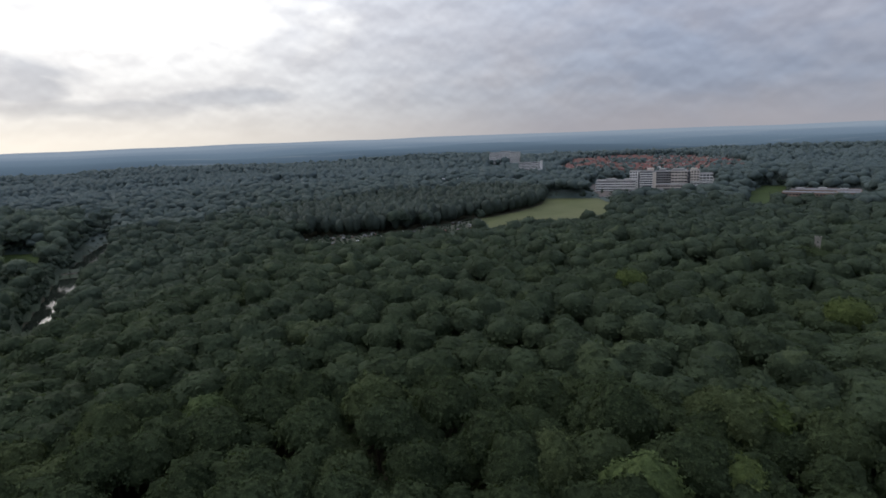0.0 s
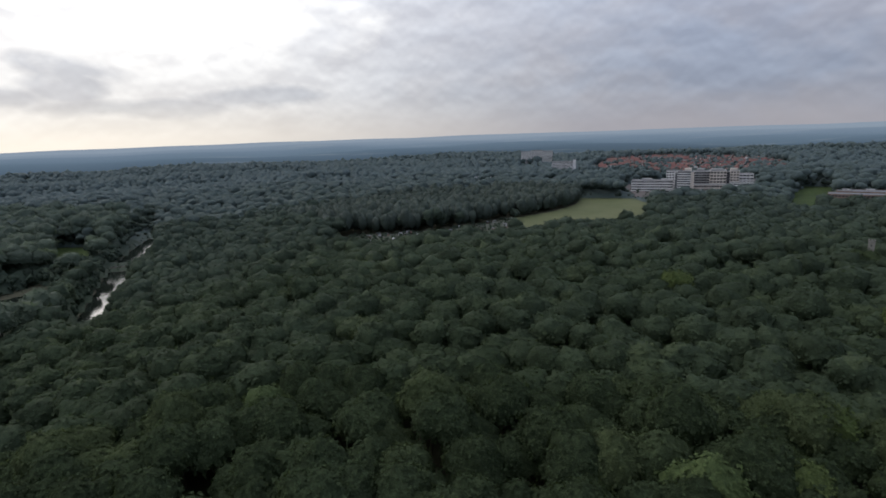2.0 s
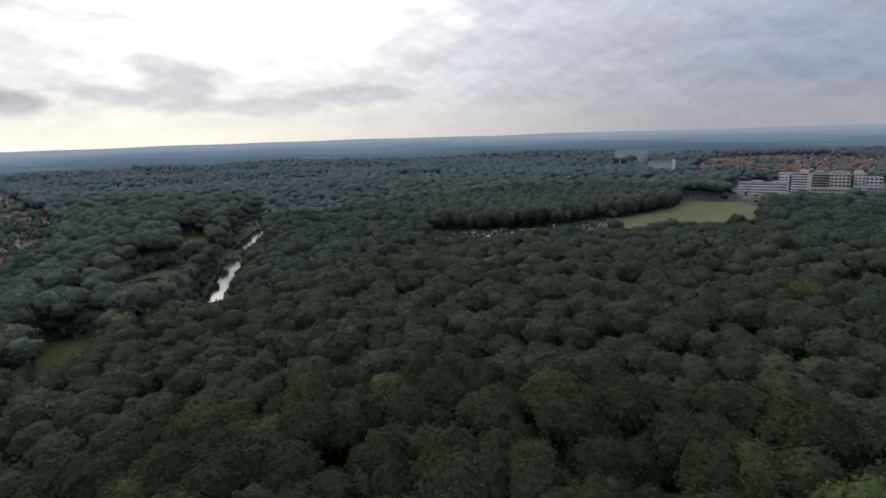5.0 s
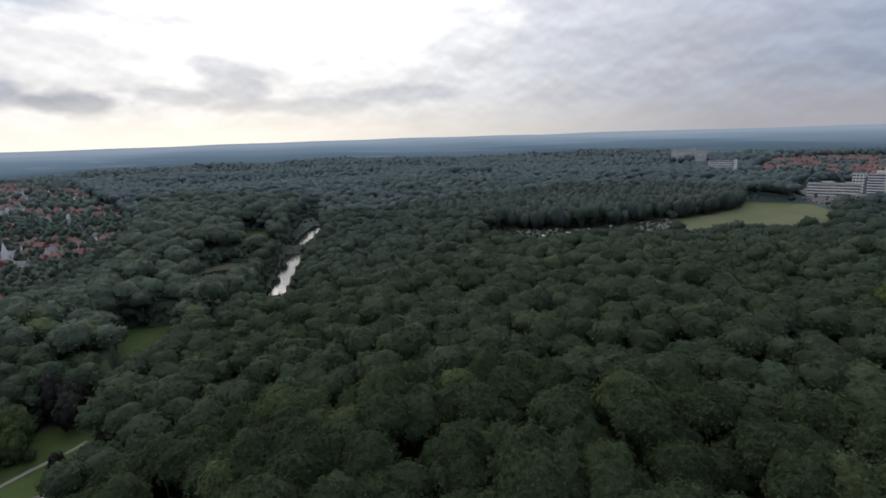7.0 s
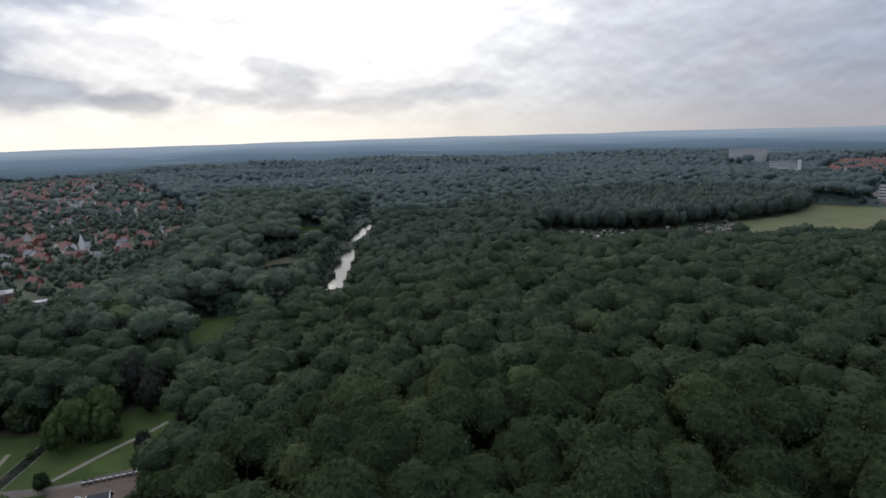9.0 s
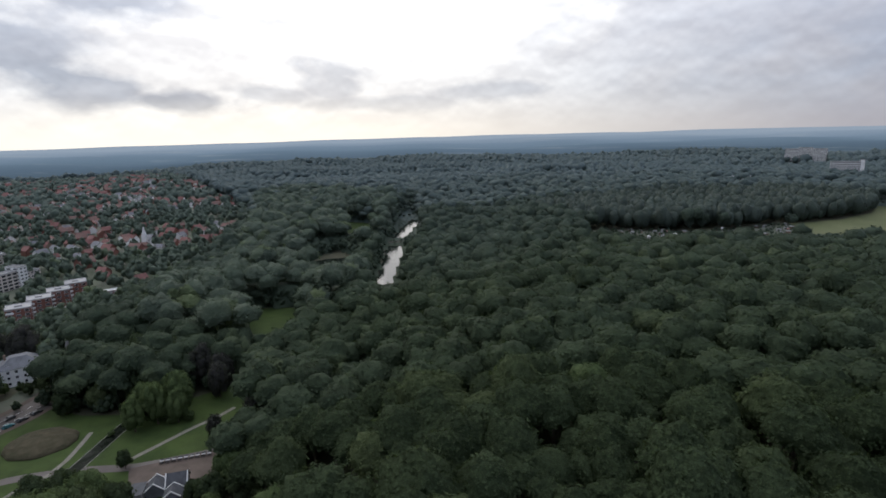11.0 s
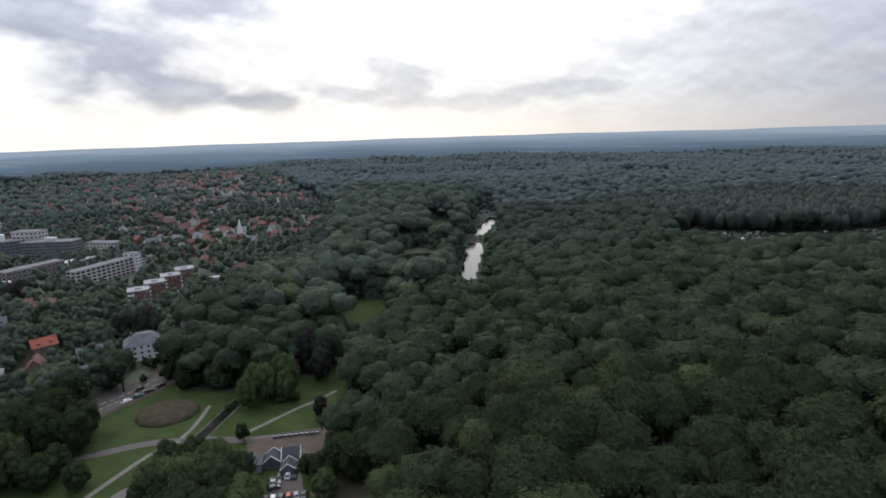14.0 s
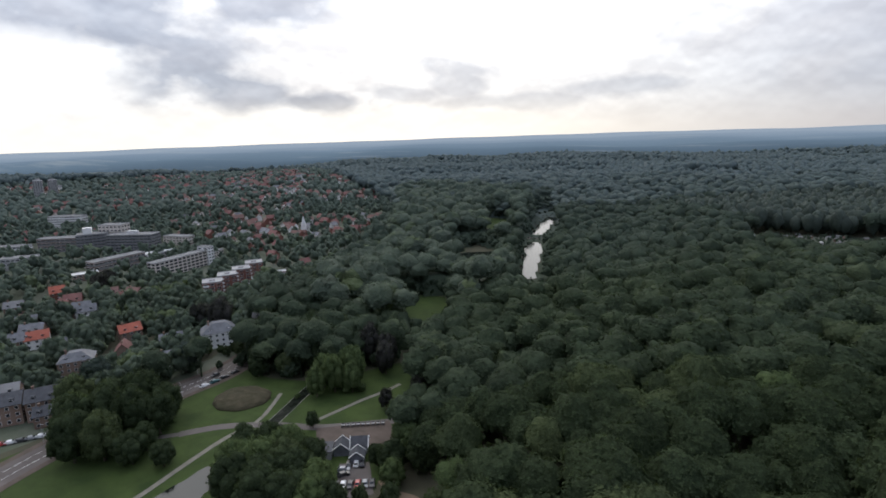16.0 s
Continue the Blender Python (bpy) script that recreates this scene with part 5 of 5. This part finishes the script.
p, g = hexes(-620, -300, -80, 420, 9.0, .33, 43)
ang, dist = sector(p)
ok = inside(p[:, 0], p[:, 1], TOWN) & (ang < 84) & (dist < 440) & off_houses(p, 4)
rd = np.array(ROAD)
ok &= np.array([np.hypot(rd[:, 0] - q[0], rd[:, 1] - q[1]).min() > 13 for q in p]) & ~((p[:, 0] > -346) & (p[:, 1] < 42)) & ~front_of_villas(p)
scatter("garden_trees", with_z(p[ok]), GARDEN, LEAF_TOWN, 14, "garden and street trees between the houses", "trees", sizes=(.6, 1.25))
p, g = hexes(-1700, -380, -80, 1090, 13.4, .35, 45)
ang, dist = sector(p)
ok = inside(p[:, 0], p[:, 1], TOWN) & (ang < 84) & (dist >= 440) & (dist < 950) & off_houses(p, 3)
scatter("town_trees", with_z(p[ok]), SIMPLE, LEAF_TOWN, 15, "dark green trees between the roofs of the town", "trees", sizes=(.5, 1.05))
p, g = hexes(-1700, -380, -80, 1090, 16.5, .36, 46)
ang, dist = sector(p)
ok = inside(p[:, 0], p[:, 1], TOWN) & (ang < 84) & (dist >= 950) & (dist < 1830) & off_houses(p, 2)
scatter("town_trees", with_z(p[ok]), DOME, LEAF_TOWN, 19, "trees between the far roofs of the town", "trees", sizes=(.3, .68))
p, g = hexes(225, 790, 960, 1710, 14.5, .36, 47)
ok = inside(p[:, 0], p[:, 1], SUBURB) & off_houses(p, 2)
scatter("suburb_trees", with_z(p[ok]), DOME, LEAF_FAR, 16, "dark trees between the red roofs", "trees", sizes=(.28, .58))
p, g = hexes(225, 510, 740, 1010, 17.0, .35, 48)
ok = inside(p[:, 0], p[:, 1], WARD) & (np.hypot(p[:, 0] - 304, p[:, 1] - 803) > 22) & (((p[:, 1] - 803) * .935 + (p[:, 0] - 304) * .354) < -6)
scatter("shrubs", with_z(p[ok]), FARTHER, LEAF_STUFF, 17, "low trees before the hospital", "trees", sizes=(.25, .45))

# ---- the park ----
drape("park_path", strip(curve_line([(-263, 54), (-255, 66), (-246, 74), (-234, 82), (-221, 89), (-210, 99), (-199, 110)]), 4.4), ASPHALT, .10, "grey asphalt park path across the lawn", "path", level=0)
drape("park_path", strip(curve_line([(-245.3, 76.7), (-247.8, 82.7), (-253.1, 91.0), (-258.6, 98.8)]), 1.8), GRAVEL, .115, "narrow pale gravel path over the lawn", "path", level=0)
drape("park_path", strip(curve_line([(-225.9, 92.0), (-224.4, 103.2), (-222.7, 116.4), (-220.3, 126.4), (-219.6, 136.4)]), 2.0), GRAVEL, .115, "straight pale gravel path over the lawn", "path", level=0)
drape("park_path", strip(curve_line([(-234, 10), (-236, 27), (-241, 46), (-245, 64), (-244, 75)]), 2.2), GRAVEL, .115, "pale gravel path along the pond", "path", level=0)
drape("park_path", strip(curve_line([(-292, 12), (-281, 28), (-272, 42), (-263, 54)]), 3.0), ASPHALT, .105, "grey path from the road into the park", "path", level=0)
drape("terrace", [(-221, 88), (-201, 109), (-188, 101), (-196, 86), (-208, 78)], PAVING, .13, "brown brick terrace before the pavilion", "terrace", level=0)
drape("car_park", [(-195, 77), (-187, 84), (-173, 72), (-181, 63)], ASPHALT, .13, "small grey car park behind the pavilion", "pavement", level=0)
drape("canal", strip([(-238, 78), (-244, 92), (-251, 108), (-256, 122)], 4.8), CANAL, .12, "straight dark canal in the lawn", "water", level=0)
drape("near_pond", wavy([(-231, 30), (-233, 49), (-227, 51), (-220, 43), (-211, 20), (-208, -10), (-232, -10)], 3, .4, 9), WATER, .12, "park pond mirroring the grey sky", "water", level=0)
KERB = bmesh.new()
box(KERB, -1.45, -.12, -.1, 1.45, .12, .15)
KERB_MESH = bpy.data.meshes.new("kerb_stone")
KERB.to_mesh(KERB_MESH)
KERB.free()
KERB_MESH.materials.append(STONE)
rim = tagged(empty("canal_edge", -244, 92, 0), "pale stone edging along the canal", "kerb", kind="structure")
for side in (-2.6, 2.6):
    for a, b in (((-238, 78), (-244, 92)), ((-244, 92), (-251, 108)), ((-251, 108), (-256, 122))):
        a, b = Vector(a), Vector(b)
        n = (b - a).normalized()
        for i in range(5):
            q = a + (b - a) * (i + .5) / 5 + Vector((-n.y, n.x)) * side
            ob = link("kerb_stone", KERB_MESH, rim)
            ob.matrix_basis = pose(q.x + 244, q.y - 92, 0, 0, 0, math.degrees(math.atan2(n.y, n.x)))
for pts in ([(-176, 79), (-168, 76), (-158, 76), (-150, 68)], [(-154, 101), (-146, 96), (-132, 90), (-118, 88)]):
    drape("earth_track", strip(curve_line(pts), 3.2), CLAY, .25, "brown bare earth track in the wood", "path", step=4)

# the dry mound of long grass
bm = bmesh.new()
bmesh.ops.create_icosphere(bm, subdivisions=4, radius=1)
for v in list(bm.verts):
    if v.co.z < -.2:
        bm.verts.remove(v)
for v in bm.verts:
    k = 1 + .02 * math.sin(v.co.x * 9) + .02 * math.sin(v.co.y * 13 + 1)
    v.co = Vector((v.co.x * 12.6 * k, v.co.y * 11.2 * k, max(v.co.z, -.1) * 3.3 + random.uniform(-.14, .14)))
me = bpy.data.meshes.new("grass_mound")
bm.to_mesh(me)
bm.free()
me.materials.append(ROUGH)
ob = tagged(new("grass_mound", me), "round mound of long brownish grass on the lawn", "mound")
ob.matrix_basis = pose(-268.8, 85.6, .1, 0, 0, 35)

# road markings
for i in range(2, 36):
    a, b = Vector(ROAD[i]), Vector(ROAD[i + 1])
    if (b - a).length < .5:
        continue
    turn = math.degrees(math.atan2(b.y - a.y, b.x - a.x))
    for off in (-2.2, 2.2):
        bm = bmesh.new()
        box(bm, -1.3, off - .1, -.02, 1.3, off + .1, .02)
        me = bpy.data.meshes.new("road_line")
        bm.to_mesh(me)
        bm.free()
        me.materials.append(PAINT)
        ob = tagged(new("road_line", me), "white dashed line painted on the road", "road marking", kind="structure")
        m = (a + b) / 2
        ob.matrix_basis = pose(m.x, m.y, gz(m.x, m.y) + .16, 0, 0, turn)


# cars
def car(x, y, turn, coat, label):
    ob = tagged(empty("car", x, y, gz(x, y) + .13, turn), label, "car", "parked cars")
    if coat.name not in CARS:
        bm = bmesh.new()
        side = [(-2.15, .3), (2.15, .3), (2.2, .75), (1.1, .95), (.5, 1.42), (-1.2, 1.45), (-2.0, 1.0), (-2.2, .7)]
        ring = [[bm.verts.new((px, s * (.86 if pz < 1.1 else .68), pz)) for px, pz in side] for s in (-1, 1)]
        bm.faces.new(ring[0])
        bm.faces.new(ring[1][::-1])
        for i in range(8):
            j = (i + 1) % 8
            bm.faces.new([ring[0][j], ring[0][i], ring[1][i], ring[1][j]])
        body = bpy.data.meshes.new("body")
        bm.to_mesh(body)
        bm.free()
        body.materials.append(coat)
        CARS[coat.name] = body
    link("body", CARS[coat.name], ob)
    link("windscreen", PIECES["glass"], ob)
    for wx, wy in ((1.35, .78), (1.35, -.78), (-1.35, .78), (-1.35, -.78)):
        w_ = link("wheel", PIECES["wheel"], ob)
        w_.matrix_basis = pose(wx, wy, .31, 90)
    return ob


CARS, PIECES = {}, {}
bm = bmesh.new()
for x0, z0, x1, z1 in ((.52, 1.38, 1.08, .98), (-1.22, 1.4, -1.95, 1.03)):
    s = 1 if x1 > 0 else -1
    v = [bm.verts.new(q) for q in ((x0 + s * .05, -.6, z0 + .03), (x0 + s * .05, .6, z0 + .03), (x1 + s * .05, .72, z1 + .03), (x1 + s * .05, -.72, z1 + .03))]
    bm.faces.new(v if s > 0 else v[::-1])
for s in (-1, 1):
    v = [bm.verts.new(q) for q in ((-1.5, s * .80, 1.02), (.85, s * .80, 1.02), (.4, s * .705, 1.36), (-1.1, s * .705, 1.38))]
    bm.faces.new(v if s < 0 else v[::-1])
PIECES["glass"] = bpy.data.meshes.new("windscreen")
bm.to_mesh(PIECES["glass"])
bm.free()
PIECES["glass"].materials.append(GLASS)
bm = bmesh.new()
bmesh.ops.create_cone(bm, cap_ends=True, segments=12, radius1=.32, radius2=.32, depth=.22)
PIECES["wheel"] = bpy.data.meshes.new("wheel")
bm.to_mesh(PIECES["wheel"])
bm.free()
PIECES["wheel"].materials.append(RUBBER)
WHITE, DARK, TEAL, GREYCAR, REDCAR = CAR_PAINTS
for x, y, turn, coat, label in ((-295.0, 82.5, 92, WHITE, "white car on the road"), (-295.2, 88, 93, TEAL, "teal van-like car on the road"), (-295.6, 93.5, 94, DARK, "dark car on the road"), (-296.5, 99.5, 98, DARK, "dark car on the road"),
                                (-302, 92, 272, DARK, "dark car on the road"),
                                (-191.5, 78.5, 130, DARK, "black car in the car park"), (-189.6, 80.2, 130, WHITE, "white car in the car park"), (-187.8, 81.4, 130, DARK, "black car in the car park"),
                                (-190.6, 75.2, 40, GREYCAR, "grey car in the car park"), (-188.6, 73.2, 62, DARK, "dark car in the car park"),
                                (-184.2, 69.0, 310, WHITE, "white car in the car park"), (-182.4, 70.6, 302, DARK, "dark car in the car park"), (-180.6, 72.2, 310, REDCAR, "red car in the car park"),
                                (-178.8, 73.8, 318, GREYCAR, "grey car in the car park"), (-177, 75.4, 310, DARK, "dark car in the car park"), (-186.0, 67.4, 310, DARK, "dark car in the car park"),
                                (-312, 12, 60, WHITE, "white car parked before the terrace"), (-310.5, 15, 60, DARK, "dark car parked before the terrace"), (-309, 18, 60, GREYCAR, "grey car parked before the terrace"), (-307.5, 21, 60, WHITE, "white car parked before the terrace"),
                                (-306, 24, 60, DARK, "dark car parked before the terrace"), (-313.5, 9, 60, REDCAR, "red car parked before the terrace"), (-315, 6, 60, DARK, "dark car parked before the terrace"), (-316.5, 3, 60, WHITE, "white car parked before the terrace"),
                                (-320.5, 6, 60, GREYCAR, "grey car parked before the houses"), (-322, 3, 60, REDCAR, "red car parked before the houses"), (-323.5, 0, 60, WHITE, "white car parked before the houses"), (-325, -3, 60, DARK, "dark car parked before the houses")):
    car(x, y, turn, coat, label)

# the pavilion: three small halls under steep slate roofs with white verges
h = site("pavilion", -197, 83, 40, "grey park pavilion with steep slate roofs and white verges", "restaurant", 9)
for name, x, y, turn, wide, deep, hi, rise in (("hall", 4.2, 2.6, 0, 6.0, 6.2, 2.7, 2.8), ("hall", -2.2, 1.4, 90, 5.2, 5.6, 2.6, 2.4), ("wing", 4.0, -4.2, 90, 4.4, 5.0, 2.6, 2.0)):
    bm = bmesh.new()
    v = box(bm, -wide / 2, -deep / 2, -.5, wide / 2, deep / 2, hi)
    peak = [bm.verts.new((s * wide / 2, 0, hi + rise)) for s in (-1, 1)]
    bm.faces.new([v[4], peak[0], v[7]])
    bm.faces.new([v[5], v[6], peak[1]])
    body = part(name, bm, SLATE, h)
    body.matrix_basis = pose(x, y, 0, 0, 0, turn)
    facade(body, -wide / 2, -deep / 2, wide / 2, -deep / 2, .2, hi, 1, 4, .7, .7)
    facade(body, wide / 2, -deep / 2, wide / 2, deep / 2, .2, hi, 1, 4, .7, .7)
    bm = bmesh.new()
    gable(bm, -wide / 2, -deep / 2, wide / 2, deep / 2, hi, rise)
    part("roof", bm, SLATE_DARK, body)
    for end in (-1, 1):
        for s in (-1, 1):
            bm = bmesh.new()
            e, m = end * (wide / 2 + .32), s * deep / 2 * 1.12
            rows = []
            for d in (-.14, .14):
                for u, z in ((m, hi - .22), (m, hi + .16), (0, hi + rise + .34), (0, hi + rise - .02)):
                    rows.append(bm.verts.new((e + d, u, z)))
            for q in ((0, 1, 2, 3), (7, 6, 5, 4), (0, 4, 5, 1), (1, 5, 6, 2), (2, 6, 7, 3), (3, 7, 4, 0)):
                bm.faces.new([rows[k] for k in q])
            part("verge_board", bm, PLASTER, body, "white board along the gable")
bm = bmesh.new()
box(bm, -9.4, -3.0, -.5, -5.6, 3.6, 3.1)
annex = part("annex", bm, CONCRETE, h)
bm = bmesh.new()
box(bm, -9.7, -3.3, 3.1, -5.3, 3.9, 3.35)
part("roof", bm, SLATE_DARK, annex)

# tables in a row along the terrace
bm = bmesh.new()
box(bm, -.7, -.45, .70, .7, .45, .76)
TABLE_TOP = bpy.data.meshes.new("tabletop")
bm.to_mesh(TABLE_TOP)
bm.free()
TABLE_TOP.materials.append(CONCRETE)
bm = bmesh.new()
box(bm, -.05, -.05, 0, .05, .05, .70)
box(bm, -.35, -.35, 0, .35, .35, .05)
LEG = bpy.data.meshes.new("leg")
bm.to_mesh(LEG)
bm.free()
LEG.materials.append(METAL)
bm = bmesh.new()
box(bm, -.7, -.2, .38, .7, .2, .45)
box(bm, -.7, .14, .45, .7, .2, .9)
box(bm, -.62, -.16, 0, -.54, .16, .38)
box(bm, .54, -.16, 0, .62, .16, .38)
BENCH = bpy.data.meshes.new("bench")
bm.to_mesh(BENCH)
bm.free()
BENCH.materials.append(METAL)
for i in range(9):
    k = i / 8
    x, y = -213 + 12.0 * k, 95.2 + 10.4 * k
    t = tagged(empty("terrace_table", x, y, .13, 41), "pale grey topped terrace table", "table", "terrace tables")
    link("tabletop", TABLE_TOP, t)
    link("leg", LEG, t)
    for s in (-1, 1):
        b = tagged(new("bench", BENCH), "dark slatted bench at a terrace table", "bench", "terrace benches")
        b.matrix_basis = pose(x - s * math.sin(radians(41)) * .9, y + s * math.cos(radians(41)) * .9, .13, 0, 0, 41 + (0 if s > 0 else 180))


# street lamps
def lamp(x, y, turn):
    ob = tagged(empty("street_lamp", x, y, gz(x, y), turn), "slim grey street lamp beside the road", "street lamp", "street lamps")
    bm = bmesh.new()
    bmesh.ops.create_cone(bm, cap_ends=True, segments=8, radius1=.11, radius2=.06, depth=8, matrix=pose(0, 0, 4))
    part("pole", bm, CONCRETE, ob)
    bm = bmesh.new()
    box(bm, -.05, -.05, 7.9, 1.4, .05, 8.0)
    part("arm", bm, CONCRETE, ob)
    bm = bmesh.new()
    box(bm, 1.0, -.16, 7.8, 1.8, .16, 7.98)
    part("lamp_head", bm, METAL, ob)


for x, y, t in ((-310, 60, 0), (-311, 88, 0), (-291, 70, 180), (-302, 20, 20), (-284, 30, 200)):
    lamp(x, y, t)

# the footbridge between the two ponds
h = tagged(empty("footbridge", -328, 474, .3, 24), "low dark footbridge between the two ponds", "bridge")
bm = bmesh.new()
box(bm, -11, -1.6, .9, 11, 1.6, 1.2)
part("deck", bm, BARK, h)
for s in (-1.5, 1.5):
    bm = bmesh.new()
    box(bm, -11, s - .06, 2.1, 11, s + .06, 2.2)
    for k in range(12):
        box(bm, -10.9 + k * 1.98, s - .06, 1.2, -10.8 + k * 1.98, s + .06, 2.1)
    part("railing", bm, METAL, h)
for k in (-7, 0, 7):
    bm = bmesh.new()
    box(bm, k - .4, -1.4, -1, k + .4, 1.4, .9)
    part("pier", bm, STONE, h)

# ---- park trees ----
big = "large dark green park tree at the edge of the lawn"
for i, (x, y, s, st) in enumerate(((-281.5, 37, 1.1, 1), (-285.6, 51.5, 1.1, 1), (-270, 50, .95, .95), (-257, 34, .8, .8), (-268, 29, 1.0, .95), (-276, 22, 1.05, .95), (-286, 27, 1.1, 1), (-291, 42, 1.05, 1), (-275, 43, 1.05, 1), (-246, 40, .62, .8),
                                   (-279, 58, .85, .9), (-310, 35, 1.0, 1), (-262, 41, .7, .8), (-290.2, 112, 1.0, 1), (-283, 104, .7, .8), (-271.3, 112, .75, .85), (-268.9, 121, 1.0, 1), (-259, 123, .8, 1), (-295.8, 130, 1.0, 1), (-283, 124, 1.0, 1.05),
                                   (-279, 137, 1.0, 1), (-266, 134, .9, 1), (-258, 140, .9, 1), (-270, 148, 1.0, 1), (-290, 145, 1.0, 1))):
    tree(WIDE, i, x, y, s, i * 47, LEAF, big, group="park trees", stretch=st)
for i, (x, y, s) in enumerate(((-222, 52, 0.72), (-225, 60, 0.78), (-219, 66, 0.8), (-208, 66, 0.9), (-198, 68, 0.8), (-206, 43, 1.0), (-206, 52, 1.05), (-201, 58, 1.0), (-193, 58, 0.95), (-185, 59, 0.85), (-193, 43, 1.05), (-185, 48, 1.0), (-178, 51, 0.95), (-174, 55, 0.8), (-198, 49, 1.0), (-209, 58, 0.85), (-183, 84, 0.5), (-176, 84, 0.7), (-178, 94, 0.8), (-184, 104, 0.7), (-167, 91, 0.85), (-170, 78, 0.6))):
    tree(WIDE, i + 3, x, y, s, i * 61, LEAF_FRESH if i % 3 == 0 else LEAF, "green tree between the pond and the pavilion", group="park trees", stretch=.85)
for i, (x, y, s) in enumerate(((-242, 106, .62), (-239, 114, .75), (-236, 123, .8), (-246, 114, .7), (-232, 118, .6), (-241, 124, .7))):
    tree(WIDE, i, x, y, s, i * 80, LEAF_FRESH, "tall light green tree beside the canal", group="tall park trees", stretch=1.2)
for i, (x, y, s, st) in enumerate(((-248, 146, 1.0, 1.15), (-240, 150, .9, 1.05), (-233, 141, .75, 1.2), (-201, 130, .8, .95), (-208, 138, .7, 1))):
    tree(WIDE, i, x, y, s * .9, i * 70, LEAF_COPPER, "dark purple copper beech", group="copper beeches", stretch=st)
tree(ROUND, 0, -208, 115, 1.25, 10, LEAF_COPPER, "dark egg-shaped tree standing alone on the lawn", stretch=1.2)
tree(ROUND, 1, -222, 87.6, 1.1, 60, LEAF, "small young tree beside the path", stretch=1.0)
for i, (x, y, s) in enumerate(((-229, 121, .9), (-233, 116, .8), (-248, 100, .55), (-226, 52, .8), (-231, 56, .6), (-222, 46, .9))):
    tree(ROUND, i, x, y, s, i * 33, LEAF_FRESH if i < 3 else LEAF_BLUE, "low rounded shrub on the lawn" if i < 3 else "pale flowering shrub on the pond bank", name="shrub", category="shrub", stretch=.7)
for i, (x, y, s) in enumerate(((-160, 66, 1.5), (-150, 56, 1.9), (-166, 52, 1.3), (-144, 68, 1.6), (-158, 44, 2.1), (-171, 64, 1.1))):
    tree(ROUND, i, x, y, s, i * 51, LEAF, "slender young tree beside the earth track", group="young trees", stretch=1.15)
for i, (x, y, s) in enumerate(((-329, 104, .95), (-325, 109, .8), (-322, 115, .9), (-326, 120, .85), (-319, 109, 1.0), (-316, 114, 1.1), (-332, 99, .9))):
    tree(ROUND, i, x, y, s, i * 43, LEAF_FRESH if i % 3 == 0 else LEAF, "leafy garden shrub before the white villa", name="shrub", category="shrub", group="garden shrubs", stretch=.95)
for x, y, s in ((-331, 51, 1.0), (-318, 86, .95)):
    tree(WIDE, 2, x, y, s, 30, LEAF_BLUE, "blue-grey cedar beside the road", stretch=.85)
for i, (x, y, s) in enumerate(((-352, 126, 1.15), (-361, 119, 1.0), (-505, 118, .9), (-520, 130, .8))):
    tree(WIDE, i, x, y, s, i * 55, LEAF_COPPER, "dark purple copper beech in a town garden", group="copper beeches", stretch=.95)
for i, (x, y, s) in enumerate(((-478, 104, .45), (-447, 75, .4), (-436, 150, .75), (-341, 68, .5))):
    tree(WIDE, i, x, y, s, i * 75, LEAF_BRIGHT, "yellow-green garden tree between the houses", group="light garden trees", stretch=.9)
tree(NEAR, 4, -304, 34, .7, 0, LEAF_BRIGHT, "yellow-green tree beside the villa")
